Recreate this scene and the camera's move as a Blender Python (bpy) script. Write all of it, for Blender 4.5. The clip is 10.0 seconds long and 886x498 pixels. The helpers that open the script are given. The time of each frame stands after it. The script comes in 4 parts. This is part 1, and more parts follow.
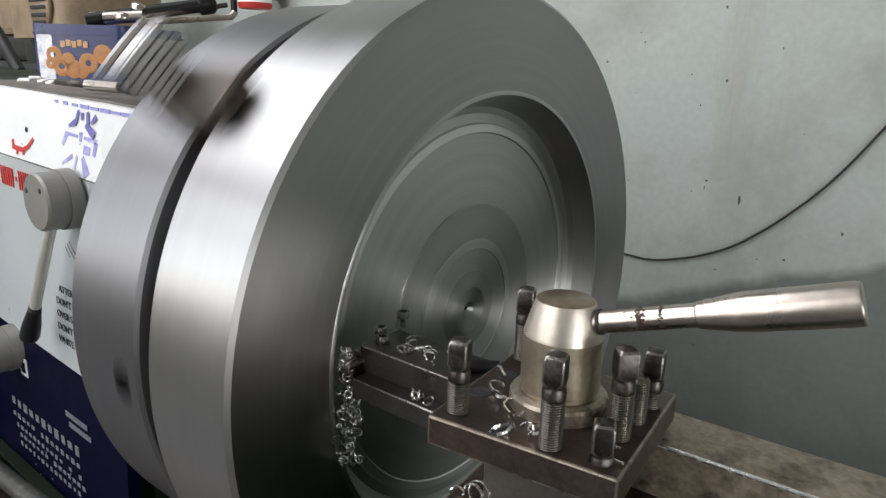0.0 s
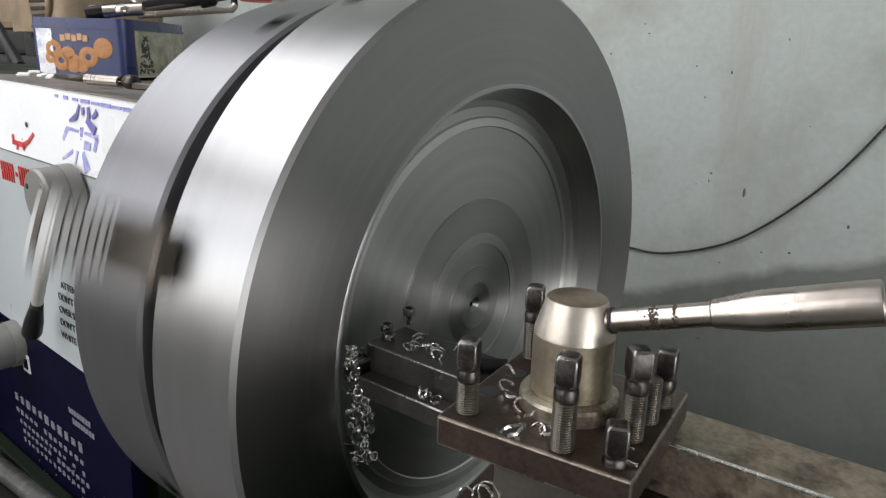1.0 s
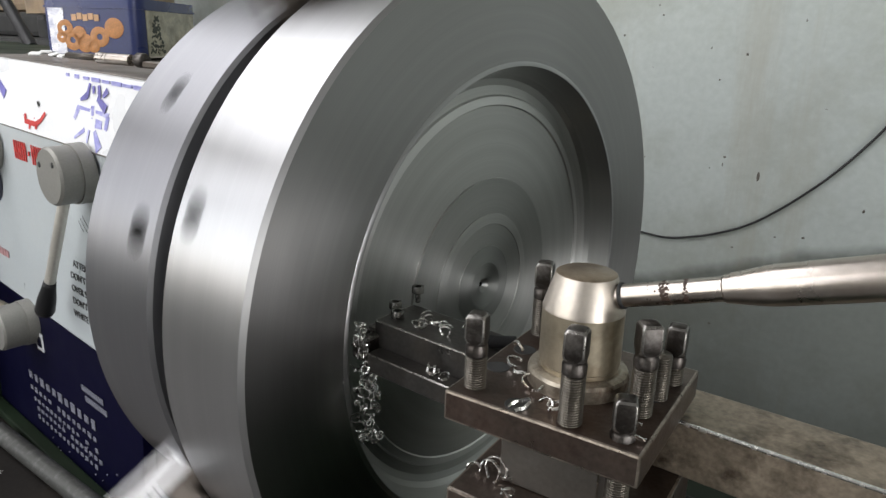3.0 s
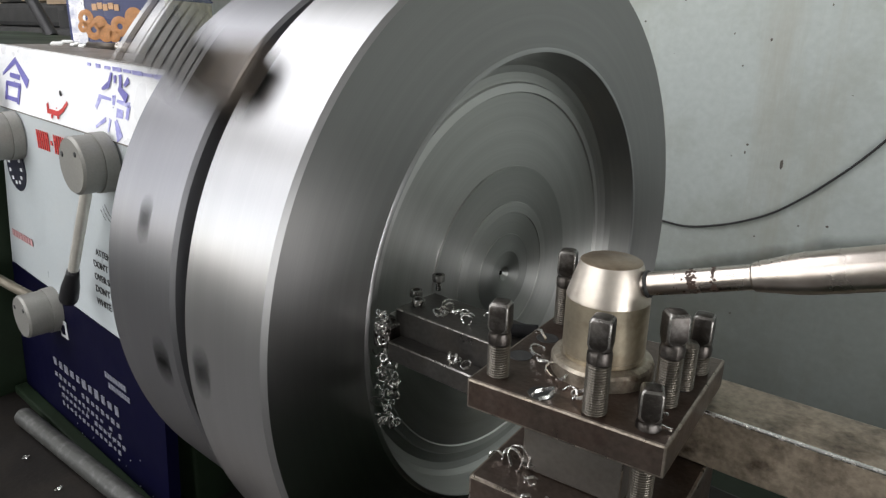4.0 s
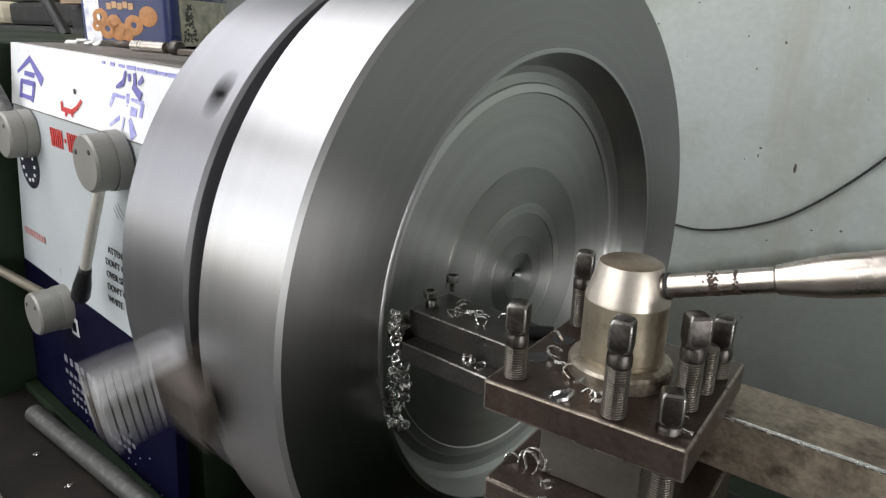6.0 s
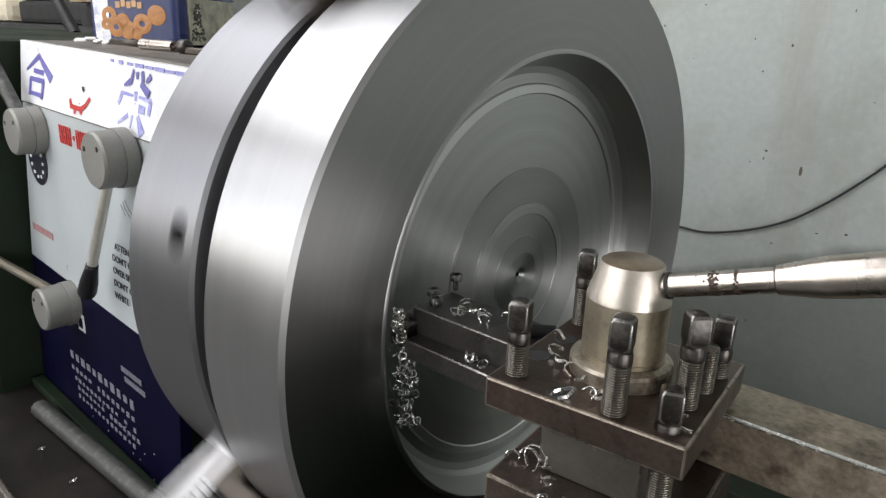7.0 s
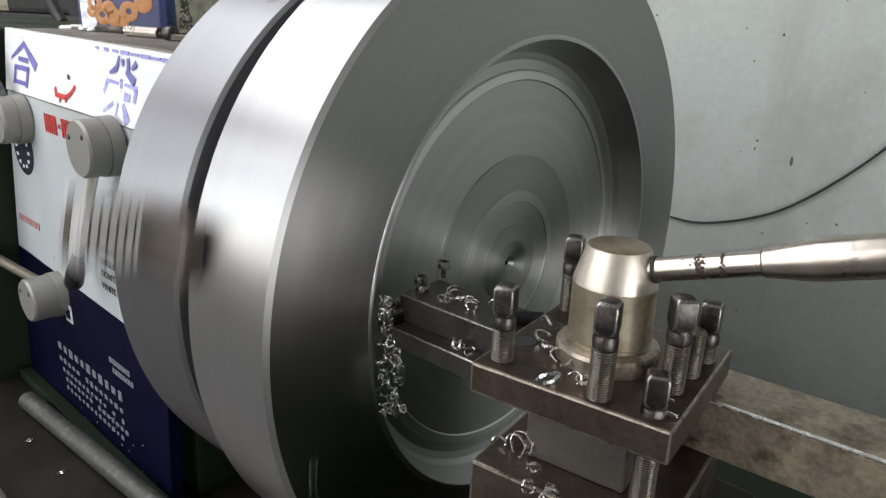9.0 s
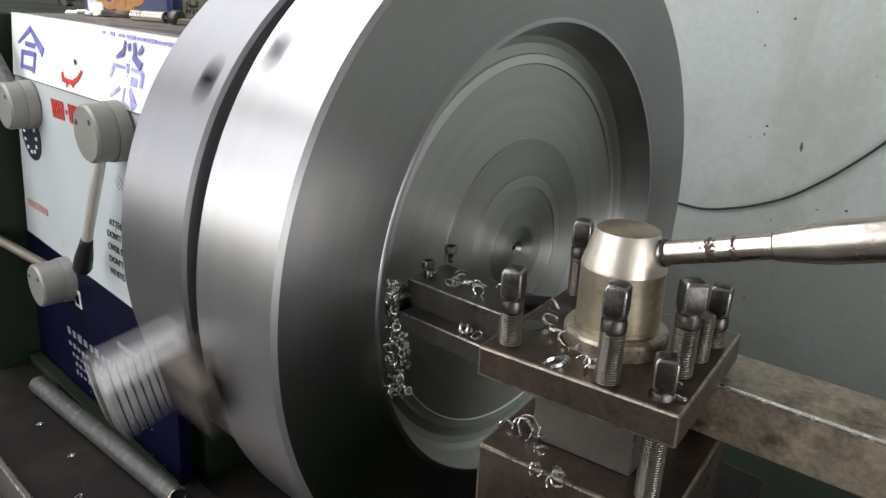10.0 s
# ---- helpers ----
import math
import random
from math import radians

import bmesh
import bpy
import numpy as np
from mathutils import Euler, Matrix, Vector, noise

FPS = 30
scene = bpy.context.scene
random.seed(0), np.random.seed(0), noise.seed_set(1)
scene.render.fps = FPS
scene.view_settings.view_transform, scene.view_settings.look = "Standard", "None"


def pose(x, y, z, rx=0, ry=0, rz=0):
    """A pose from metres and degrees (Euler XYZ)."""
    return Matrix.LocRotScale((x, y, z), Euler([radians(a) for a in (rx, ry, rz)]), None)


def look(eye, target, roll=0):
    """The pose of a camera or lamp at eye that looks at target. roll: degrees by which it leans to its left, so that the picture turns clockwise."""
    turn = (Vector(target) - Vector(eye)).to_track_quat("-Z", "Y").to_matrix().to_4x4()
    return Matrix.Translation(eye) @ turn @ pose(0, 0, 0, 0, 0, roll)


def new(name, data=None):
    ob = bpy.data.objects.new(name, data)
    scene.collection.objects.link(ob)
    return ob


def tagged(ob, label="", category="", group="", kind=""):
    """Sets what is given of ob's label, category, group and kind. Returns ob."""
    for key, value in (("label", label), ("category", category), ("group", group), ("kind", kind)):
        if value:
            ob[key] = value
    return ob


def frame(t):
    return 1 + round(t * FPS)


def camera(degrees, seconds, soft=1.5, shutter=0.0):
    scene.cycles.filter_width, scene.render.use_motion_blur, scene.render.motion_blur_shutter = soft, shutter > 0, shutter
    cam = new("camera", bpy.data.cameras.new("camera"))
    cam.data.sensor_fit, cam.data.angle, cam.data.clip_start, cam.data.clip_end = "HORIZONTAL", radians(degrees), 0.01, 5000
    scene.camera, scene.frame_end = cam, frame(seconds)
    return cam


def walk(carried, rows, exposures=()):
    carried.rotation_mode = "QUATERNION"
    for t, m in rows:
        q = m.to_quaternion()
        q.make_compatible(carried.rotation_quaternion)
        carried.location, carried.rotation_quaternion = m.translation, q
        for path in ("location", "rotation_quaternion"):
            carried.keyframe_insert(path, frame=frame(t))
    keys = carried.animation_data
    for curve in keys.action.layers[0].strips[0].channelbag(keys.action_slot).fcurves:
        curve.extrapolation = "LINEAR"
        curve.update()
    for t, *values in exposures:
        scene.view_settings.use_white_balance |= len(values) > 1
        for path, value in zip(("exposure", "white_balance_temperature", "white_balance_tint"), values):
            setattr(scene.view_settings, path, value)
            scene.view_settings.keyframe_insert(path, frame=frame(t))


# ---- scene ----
cam = camera(65.9, 10.0, soft=1.3, shutter=0.9)
PATH = [
    (0, (0.448, -0.675, 1.404), (-0.744, 0.846, 0.886), 1.8),
    (0.5, (0.44, -0.674, 1.405), (-0.76, 0.841, 0.889), 1.6),
    (1, (0.438, -0.671, 1.405), (-0.752, 0.844, 0.866), 1.6),
    (1.5, (0.439, -0.668, 1.403), (-0.751, 0.843, 0.855), 1.6),
    (2, (0.439, -0.665, 1.402), (-0.756, 0.841, 0.85), 1.4),
    (2.5, (0.44, -0.668, 1.399), (-0.754, 0.836, 0.837), 1.7),
    (4, (0.434, -0.67, 1.394), (-0.803, 0.779, 0.785), 1.3),
    (4.5, (0.431, -0.669, 1.394), (-0.812, 0.773, 0.783), 1.3),
    (5, (0.427, -0.672, 1.395), (-0.841, 0.753, 0.793), 1.4),
    (5.5, (0.426, -0.672, 1.392), (-0.828, 0.764, 0.787), 1.6),
    (7, (0.431, -0.675, 1.391), (-0.835, 0.752, 0.788), 2.0),
    (7.5, (0.433, -0.678, 1.392), (-0.853, 0.733, 0.797), 2.1),
    (8, (0.434, -0.674, 1.391), (-0.833, 0.759, 0.805), 2.1),
    (8.5, (0.433, -0.671, 1.386), (-0.823, 0.763, 0.781), 2.2),
    (9, (0.433, -0.668, 1.384), (-0.814, 0.767, 0.762), 2.1),
    (9.5, (0.432, -0.666, 1.381), (-0.81, 0.764, 0.74), 2.2),
    (10, (0.432, -0.668, 1.381), (-0.82, 0.746, 0.723), 2.0),
]
walk(cam, [(t, look(eye, target, roll)) for t, eye, target, roll in PATH],
     exposures=((0.0, -0.13), (0.5, -0.17), (2.0, -0.09), (4.5, -0.07), (7.5, 0.0), (8.5, -0.02), (10.0, 0.08)))

# ---- world and light ----
world = bpy.data.worlds.new("world")
scene.world = world
world.use_nodes = True
wn = world.node_tree.nodes
sky = wn.new("ShaderNodeTexSky")
sky.sky_type, sky.sun_disc = "NISHITA", False
sky.sun_elevation, sky.sun_rotation = radians(40), radians(200)
world.node_tree.links.new(sky.outputs["Color"], wn["Background"].inputs["Color"])
wn["Background"].inputs["Strength"].default_value = 0.10
scene.view_settings.exposure = 0.0


def area(name, eye, target, w, h, watts, color=(1, 1, 1)):
    d = bpy.data.lights.new(name, "AREA")
    d.shape, d.size, d.size_y, d.energy, d.color = "RECTANGLE", w, h, watts, color
    ob = new(name, d)
    ob.matrix_world = look(eye, target)
    return ob


FRONT_Y = -2.8
area("window_daylight", (-2.2, FRONT_Y - 0.06, 2.29), (-2.2, 0, 2.24), 4.6, 2.2, 102, (1.0, 0.985, 0.985))
area("skylight_daylight", (-2.3, -1.35, 3.70), (-2.3, -1.35, 0), 3.2, 2.8, 122, (1.0, 0.985, 0.985))
area("doorway_daylight", (4.1, -1.45, 1.20), (0, -1.45, 1.20), 2.3, 1.40, 100, (1.0, 0.985, 0.985))

# ---- materials ----


def mat(name, color, rough=0.5, metal=0.0, var=0.12, scale=20.0, fine=200.0, bump=0.1, stain=None, stain_amount=0.5, stain_scale=6.0, stretch=(1, 1, 1), aniso=0.0, rvar=0.1, spec=0.5):
    """A surface with variation at two scales, stains and fine relief, in object space metres."""
    m = bpy.data.materials.new(name)
    m.use_nodes = True
    nt = m.node_tree
    n, l = nt.nodes, nt.links
    b = n["Principled BSDF"]
    tc = n.new("ShaderNodeTexCoord")
    mp = n.new("ShaderNodeMapping")
    mp.inputs["Scale"].default_value = stretch
    l.new(tc.outputs["Object"], mp.inputs["Vector"])
    big, small = n.new("ShaderNodeTexNoise"), n.new("ShaderNodeTexNoise")
    big.inputs["Scale"].default_value, big.inputs["Detail"].default_value = scale, 6
    small.inputs["Scale"].default_value, small.inputs["Detail"].default_value = fine, 3
    for x in (big, small):
        l.new(mp.outputs["Vector"], x.inputs["Vector"])
    mixn = n.new("ShaderNodeMath")
    mixn.operation = "ADD"
    l.new(big.outputs["Fac"], mixn.inputs[0]), l.new(small.outputs["Fac"], mixn.inputs[1])
    ramp = n.new("ShaderNodeMapRange")
    ramp.inputs["From Min"].default_value, ramp.inputs["From Max"].default_value = 0.6, 1.4
    ramp.inputs["To Min"].default_value, ramp.inputs["To Max"].default_value = 1 - var, 1 + var
    l.new(mixn.outputs[0], ramp.inputs["Value"])
    mul = n.new("ShaderNodeVectorMath")
    mul.operation = "SCALE"
    mul.inputs[0].default_value = color
    l.new(ramp.outputs["Result"], mul.inputs["Scale"])
    out = mul.outputs["Vector"]
    if stain:
        st = n.new("ShaderNodeTexNoise")
        st.inputs["Scale"].default_value, st.inputs["Detail"].default_value, st.inputs["Roughness"].default_value = stain_scale, 8, 0.65
        l.new(mp.outputs["Vector"], st.inputs["Vector"])
        sr = n.new("ShaderNodeMapRange")
        sr.inputs["From Min"].default_value, sr.inputs["From Max"].default_value = 0.48, 0.72
        sr.inputs["To Max"].default_value = stain_amount
        l.new(st.outputs["Fac"], sr.inputs["Value"])
        mx = n.new("ShaderNodeMix")
        mx.data_type = "RGBA"
        l.new(sr.outputs["Result"], mx.inputs["Factor"]), l.new(out, mx.inputs["A"])
        mx.inputs["B"].default_value = (*stain, 1)
        out = mx.outputs["Result"]
    l.new(out, b.inputs["Base Color"])
    rr = n.new("ShaderNodeMapRange")
    rr.inputs["From Min"].default_value, rr.inputs["From Max"].default_value = 0.3, 0.7
    rr.inputs["To Min"].default_value, rr.inputs["To Max"].default_value = max(0.02, rough - rvar), min(1, rough + rvar)
    l.new(big.outputs["Fac"], rr.inputs["Value"]), l.new(rr.outputs["Result"], b.inputs["Roughness"])
    b.inputs["Metallic"].default_value = metal
    b.inputs["Specular IOR Level"].default_value = spec
    b.inputs["Anisotropic"].default_value = aniso
    if bump:
        bp = n.new("ShaderNodeBump")
        bp.inputs["Strength"].default_value, bp.inputs["Distance"].default_value = bump, 0.002
        l.new(mixn.outputs[0], bp.inputs["Height"]), l.new(bp.outputs["Normal"], b.inputs["Normal"])
    return m


def turned(name, color, rough, pitch=900.0, depth=0.15, var=0.25, metal=1.0, axial=False, aniso=0.7):
    """Lathe-turned metal: grooves and tone run in rings about the local X axis."""
    m = bpy.data.materials.new(name)
    m.use_nodes = True
    nt = m.node_tree
    n, l = nt.nodes, nt.links
    b = n["Principled BSDF"]
    tc, sp = n.new("ShaderNodeTexCoord"), n.new("ShaderNodeSeparateXYZ")
    l.new(tc.outputs["Object"], sp.inputs["Vector"])
    if axial:
        key = sp.outputs["X"]
    else:
        yz = n.new("ShaderNodeCombineXYZ")
        l.new(sp.outputs["Y"], yz.inputs["X"]), l.new(sp.outputs["Z"], yz.inputs["Y"])
        ln = n.new("ShaderNodeVectorMath")
        ln.operation = "LENGTH"
        l.new(yz.outputs["Vector"], ln.inputs[0])
        key = ln.outputs["Value"]
    outs = []
    for sc, det in ((pitch / 12, 4), (pitch, 2)):
        t = n.new("ShaderNodeTexNoise")
        t.noise_dimensions = "1D"
        t.inputs["Scale"].default_value, t.inputs["Detail"].default_value = sc, det
        l.new(key, t.inputs["W"])
        outs.append(t.outputs["Fac"])
    half = n.new("ShaderNodeMath")
    half.operation = "MULTIPLY_ADD"
    half.inputs[1].default_value, half.inputs[2].default_value = 0.35, 0.325
    l.new(outs[1], half.inputs[0])
    ad = n.new("ShaderNodeMath")
    ad.operation = "ADD"
    l.new(outs[0], ad.inputs[0]), l.new(half.outputs[0], ad.inputs[1])
    mr = n.new("ShaderNodeMapRange")
    mr.inputs["From Min"].default_value, mr.inputs["From Max"].default_value = 0.6, 1.4
    mr.inputs["To Min"].default_value, mr.inputs["To Max"].default_value = 1 - var, 1 + var
    l.new(ad.outputs[0], mr.inputs["Value"])
    sc = n.new("ShaderNodeVectorMath")
    sc.operation = "SCALE"
    sc.inputs[0].default_value = color
    l.new(mr.outputs["Result"], sc.inputs["Scale"]), l.new(sc.outputs["Vector"], b.inputs["Base Color"])
    blot = n.new("ShaderNodeTexNoise")
    blot.inputs["Scale"].default_value, blot.inputs["Detail"].default_value = 9, 5
    l.new(tc.outputs["Object"], blot.inputs["Vector"])
    rr = n.new("ShaderNodeMapRange")
    rr.inputs["To Min"].default_value, rr.inputs["To Max"].default_value = max(0.05, rough - 0.08), rough + 0.08
    l.new(blot.outputs["Fac"], rr.inputs["Value"]), l.new(rr.outputs["Result"], b.inputs["Roughness"])
    b.inputs["Metallic"].default_value = metal
    b.inputs["Anisotropic"].default_value = aniso
    b.inputs["Anisotropic Rotation"].default_value = 0.25
    tg = n.new("ShaderNodeTangent")
    tg.direction_type, tg.axis = "RADIAL", "X"
    l.new(tg.outputs["Tangent"], b.inputs["Tangent"])
    bp = n.new("ShaderNodeBump")
    bp.inputs["Strength"].default_value, bp.inputs["Distance"].default_value = depth, 0.0006
    l.new(ad.outputs[0], bp.inputs["Height"]), l.new(bp.outputs["Normal"], b.inputs["Normal"])
    return m


M_FACE = turned("faced_cast_iron", (0.345, 0.343, 0.34), 0.32, 700, 0.06, 0.08, aniso=0.86)
M_RIM = turned("turned_iron_rim", (0.44, 0.44, 0.445), 0.34, 500, 0.12, 0.08, axial=True)
M_CHUCK = turned("chuck_steel", (0.28, 0.28, 0.295), 0.38, 400, 0.08, 0.08, axial=True)
M_JAW = mat("jaw_steel", (0.5, 0.5, 0.5), 0.38, 0.9, 0.15, 30, 300, 0.1)
M_JAWDARK = mat("oily_dark_steel", (0.075, 0.062, 0.05), 0.42, 0.6, 0.25, 40, 300, 0.15)
M_TOOLPOST = mat("brown_oiled_steel", (0.092, 0.071, 0.059), 0.36, 0.75, 0.35, 25, 260, 0.12, (0.055, 0.022, 0.014), 0.8, 11)
M_BLACK = mat("blackened_steel", (0.062, 0.055, 0.050), 0.38, 0.95, 0.3, 60, 400, 0.03, (0.25, 0.24, 0.23), 0.5, 90)


M_EDGEBROWN = mat("rubbed_brown_edge", (0.30, 0.26, 0.22), 0.32, 0.9, 0.3, 60, 400, 0.05, (0.08, 0.06, 0.05), 0.8, 80)
M_EDGE = mat("rubbed_steel_edge", (0.26, 0.25, 0.235), 0.32, 0.95, 0.3, 120, 500, 0.05, (0.07, 0.065, 0.06), 0.9, 120)
M_CAP = mat("oiled_cap_screw_steel", (0.20, 0.195, 0.185), 0.30, 0.95, 0.2, 60, 400, 0.05, (0.06, 0.055, 0.05), 0.6, 90)
M_THREAD = mat("thread_steel", (0.155, 0.14, 0.12), 0.38, 0.95, 0.2, 60, 400, 0.1)
M_HUB = mat("yellowed_nickel", (0.56, 0.51, 0.45), 0.40, 0.85, 0.12, 25, 220, 0.05, (0.30, 0.22, 0.10), 0.5, 10)
M_HANDLE = mat("worn_bright_steel", (0.47, 0.425, 0.385), 0.30, 1.0, 0.1, 20, 200, 0.06, (0.32, 0.24, 0.19), 0.45, 30)
M_WALL = mat("pale_green_plaster", (0.41, 0.45, 0.43), 0.75, 0, 0.10, 4, 60, 0.2, (0.29, 0.305, 0.26), 0.85, 3.2)



def add_specks(m, scale, radius, color, share=0.35, streak=None):
    """Small chips and drips over a painted wall, and a shadow painted low on it."""
    nt = m.node_tree
    n, l = nt.nodes, nt.links
    b = n["Principled BSDF"]
    src = b.inputs["Base Color"].links[0].from_socket
    tc = n.new("ShaderNodeTexCoord")
    vor = n.new("ShaderNodeTexVoronoi")
    vor.inputs["Scale"].default_value = scale
    wob = n.new("ShaderNodeTexNoise")
    wob.inputs["Scale"].default_value = scale * 6
    mixv = n.new("ShaderNodeMix")
    mixv.data_type = "VECTOR"
    mixv.inputs["Factor"].default_value = 0.012
    l.new(tc.outputs["Object"], wob.inputs["Vector"])
    l.new(tc.outputs["Object"], mixv.inputs["A"]), l.new(wob.outputs["Color"], mixv.inputs["B"])
    l.new(mixv.outputs["Result"], vor.inputs["Vector"])
    sepc = n.new("ShaderNodeSeparateColor")
    l.new(vor.outputs["Color"], sepc.inputs["Color"])
    lim = n.new("ShaderNodeMapRange")
    lim.inputs["From Min"].default_value, lim.inputs["From Max"].default_value = 1 - share, 1.0
    lim.inputs["To Max"].default_value = radius * scale
    l.new(sepc.outputs["Red"], lim.inputs["Value"])
    cmp_ = n.new("ShaderNodeMath")
    cmp_.operation = "LESS_THAN"
    l.new(vor.outputs["Distance"], cmp_.inputs[0]), l.new(lim.outputs["Result"], cmp_.inputs[1])
    mx = n.new("ShaderNodeMix")
    mx.data_type = "RGBA"
    l.new(cmp_.outputs[0], mx.inputs["Factor"]), l.new(src, mx.inputs["A"])
    mx.inputs["B"].default_value = (*color, 1)
    out = mx.outputs["Result"]
    if streak:
        mp = n.new("ShaderNodeMapping")
        mp.inputs["Scale"].default_value = (5.5, 1, 0.5)
        l.new(tc.outputs["Object"], mp.inputs["Vector"])
        no = n.new("ShaderNodeTexNoise")
        no.inputs["Scale"].default_value, no.inputs["Detail"].default_value, no.inputs["Roughness"].default_value = 1.6, 7, 0.7
        l.new(mp.outputs["Vector"], no.inputs["Vector"])
        r = n.new("ShaderNodeMapRange")
        r.inputs["From Min"].default_value, r.inputs["From Max"].default_value, r.inputs["To Max"].default_value = 0.54, 0.74, 0.6
        l.new(no.outputs["Fac"], r.inputs["Value"])
        m2 = n.new("ShaderNodeMix")
        m2.data_type = "RGBA"
        l.new(r.outputs["Result"], m2.inputs["Factor"]), l.new(out, m2.inputs["A"])
        m2.inputs["B"].default_value = (*streak, 1)
        out = m2.outputs["Result"]
    # shadow low on the wall, painted into the colour, with a wandering upper edge
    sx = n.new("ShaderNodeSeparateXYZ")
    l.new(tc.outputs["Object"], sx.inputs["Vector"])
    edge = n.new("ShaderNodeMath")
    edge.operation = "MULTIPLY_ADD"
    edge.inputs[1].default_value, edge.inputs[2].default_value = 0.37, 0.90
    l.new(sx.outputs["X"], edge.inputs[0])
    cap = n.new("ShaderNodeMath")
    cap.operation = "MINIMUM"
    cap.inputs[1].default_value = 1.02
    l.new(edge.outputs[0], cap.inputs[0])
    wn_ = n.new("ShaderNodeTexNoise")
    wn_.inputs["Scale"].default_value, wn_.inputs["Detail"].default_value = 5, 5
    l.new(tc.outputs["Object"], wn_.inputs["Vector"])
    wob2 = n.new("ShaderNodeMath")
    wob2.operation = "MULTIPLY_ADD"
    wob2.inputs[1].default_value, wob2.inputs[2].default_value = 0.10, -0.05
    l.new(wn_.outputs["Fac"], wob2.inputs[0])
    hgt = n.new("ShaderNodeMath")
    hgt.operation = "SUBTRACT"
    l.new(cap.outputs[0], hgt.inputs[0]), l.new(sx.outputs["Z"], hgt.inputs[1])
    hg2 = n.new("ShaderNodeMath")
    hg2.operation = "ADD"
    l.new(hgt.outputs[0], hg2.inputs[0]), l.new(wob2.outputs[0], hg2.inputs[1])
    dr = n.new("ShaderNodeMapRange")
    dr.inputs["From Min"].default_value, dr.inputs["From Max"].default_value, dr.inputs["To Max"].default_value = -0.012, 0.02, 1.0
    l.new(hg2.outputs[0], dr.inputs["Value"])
    painted_shadow = n.new("ShaderNodeMix")
    painted_shadow.data_type, painted_shadow.blend_type = "RGBA", "MULTIPLY"
    l.new(dr.outputs["Result"], painted_shadow.inputs[0]), l.new(out, painted_shadow.inputs[6])
    painted_shadow.inputs[7].default_value = (0.42, 0.42, 0.405, 1)
    l.new(painted_shadow.outputs[2], b.inputs["Base Color"])


M_SPECK = mat("dark_chipped_plaster", (0.11, 0.10, 0.085), 0.8, 0, 0.3, 200, 600, 0.1)
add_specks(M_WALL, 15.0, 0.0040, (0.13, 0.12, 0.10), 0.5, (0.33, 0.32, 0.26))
M_PANEL = mat("white_painted_steel", (0.80, 0.81, 0.82), 0.35, 0, 0.04, 8, 150, 0.03, (0.6, 0.6, 0.58), 0.25, 4)
M_NAVY = mat("navy_paint", (0.0030, 0.0028, 0.016), 0.42, 0, 0.15, 8, 150, 0.04, spec=0.06)
M_GREEN = mat("dark_green_paint", (0.011, 0.019, 0.010), 0.5, 0, 0.15, 6, 120, 0.05, (0.010, 0.011, 0.008), 0.6, 5, spec=0.15)
M_KNOB = mat("satin_cast_knob", (0.255, 0.25, 0.23), 0.52, 0.6, 0.10, 15, 300, 0.06)
M_TRAY = mat("oily_brown_cast_iron", (0.011, 0.0095, 0.0085), 0.5, 0.1, 0.35, 8, 120, 0.15, (0.030, 0.024, 0.018), 0.5, 7, spec=0.15)
M_FLOOR = mat("oily_concrete", (0.14, 0.136, 0.13), 0.6, 0, 0.2, 4, 80, 0.2, (0.025, 0.025, 0.025), 0.6, 2)
M_CONC = mat("whitewashed_wall", (0.45, 0.45, 0.43), 0.8, 0, 0.1, 3, 60, 0.2)
M_SLIDE = mat("rust_stained_steel", (0.27, 0.225, 0.172), 0.42, 0.55, 0.45, 30, 220, 0.2, (0.035, 0.022, 0.013), 0.95, 34)
# Near-black for dark parts, and for shade in holes and behind the machine.
M_DARK = mat("dark_paint_and_shade", (0.02, 0.02, 0.02), 0.6, 0, 0.2, 10, 100, 0.1)
M_CHIPDARK = mat("blued_chip_steel", (0.16, 0.15, 0.145), 0.34, 1.0, 0.2, 200, 800, 0.1)
M_CHIP = mat("bright_chip_steel", (0.85, 0.84, 0.82), 0.24, 1.0, 0.15, 200, 800, 0.1)

# Near-black discs in this colour stand for the shade inside holes.
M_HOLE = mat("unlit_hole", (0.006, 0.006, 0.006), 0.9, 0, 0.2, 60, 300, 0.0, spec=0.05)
M_RECESS = turned("recessed_cast_iron", (0.53, 0.533, 0.52), 0.35, 500, 0.10, 0.12, aniso=0.87)
M_PALE = turned("pale_ring_iron", (0.68, 0.68, 0.67), 0.36, 500, 0.08, 0.06, aniso=0.8)
M_MIDRING = turned("middle_ring_iron", (0.44, 0.443, 0.43), 0.38, 500, 0.10, 0.14, aniso=0.83)
M_CENTRE = turned("centre_iron", (0.30, 0.305, 0.295), 0.44, 500, 0.08, 0.16, aniso=0.75)
M_RIM2 = turned("satin_turned_band", (0.44, 0.44, 0.445), 0.36, 600, 0.12, 0.08, axial=True)
M_TOOLCORE = mat("grey_brown_steel", (0.12, 0.11, 0.098), 0.42, 0.6, 0.2, 20, 220, 0.1, (0.08, 0.06, 0.045), 0.4, 12)
M_TOOLBAR = mat("dark_tool_steel", (0.095, 0.09, 0.085), 0.36, 0.8, 0.25, 30, 260, 0.12, (0.09, 0.07, 0.05), 0.4, 18)
M_HUBCAP = mat("brown_stained_nickel", (0.30, 0.24, 0.18), 0.36, 0.85, 0.2, 40, 260, 0.08, (0.14, 0.09, 0.055), 0.7, 45)
M_HUBBODY = mat("dull_yellow_nickel", (0.43, 0.375, 0.28), 0.37, 0.75, 0.15, 30, 240, 0.06, (0.17, 0.115, 0.06), 0.8, 24)
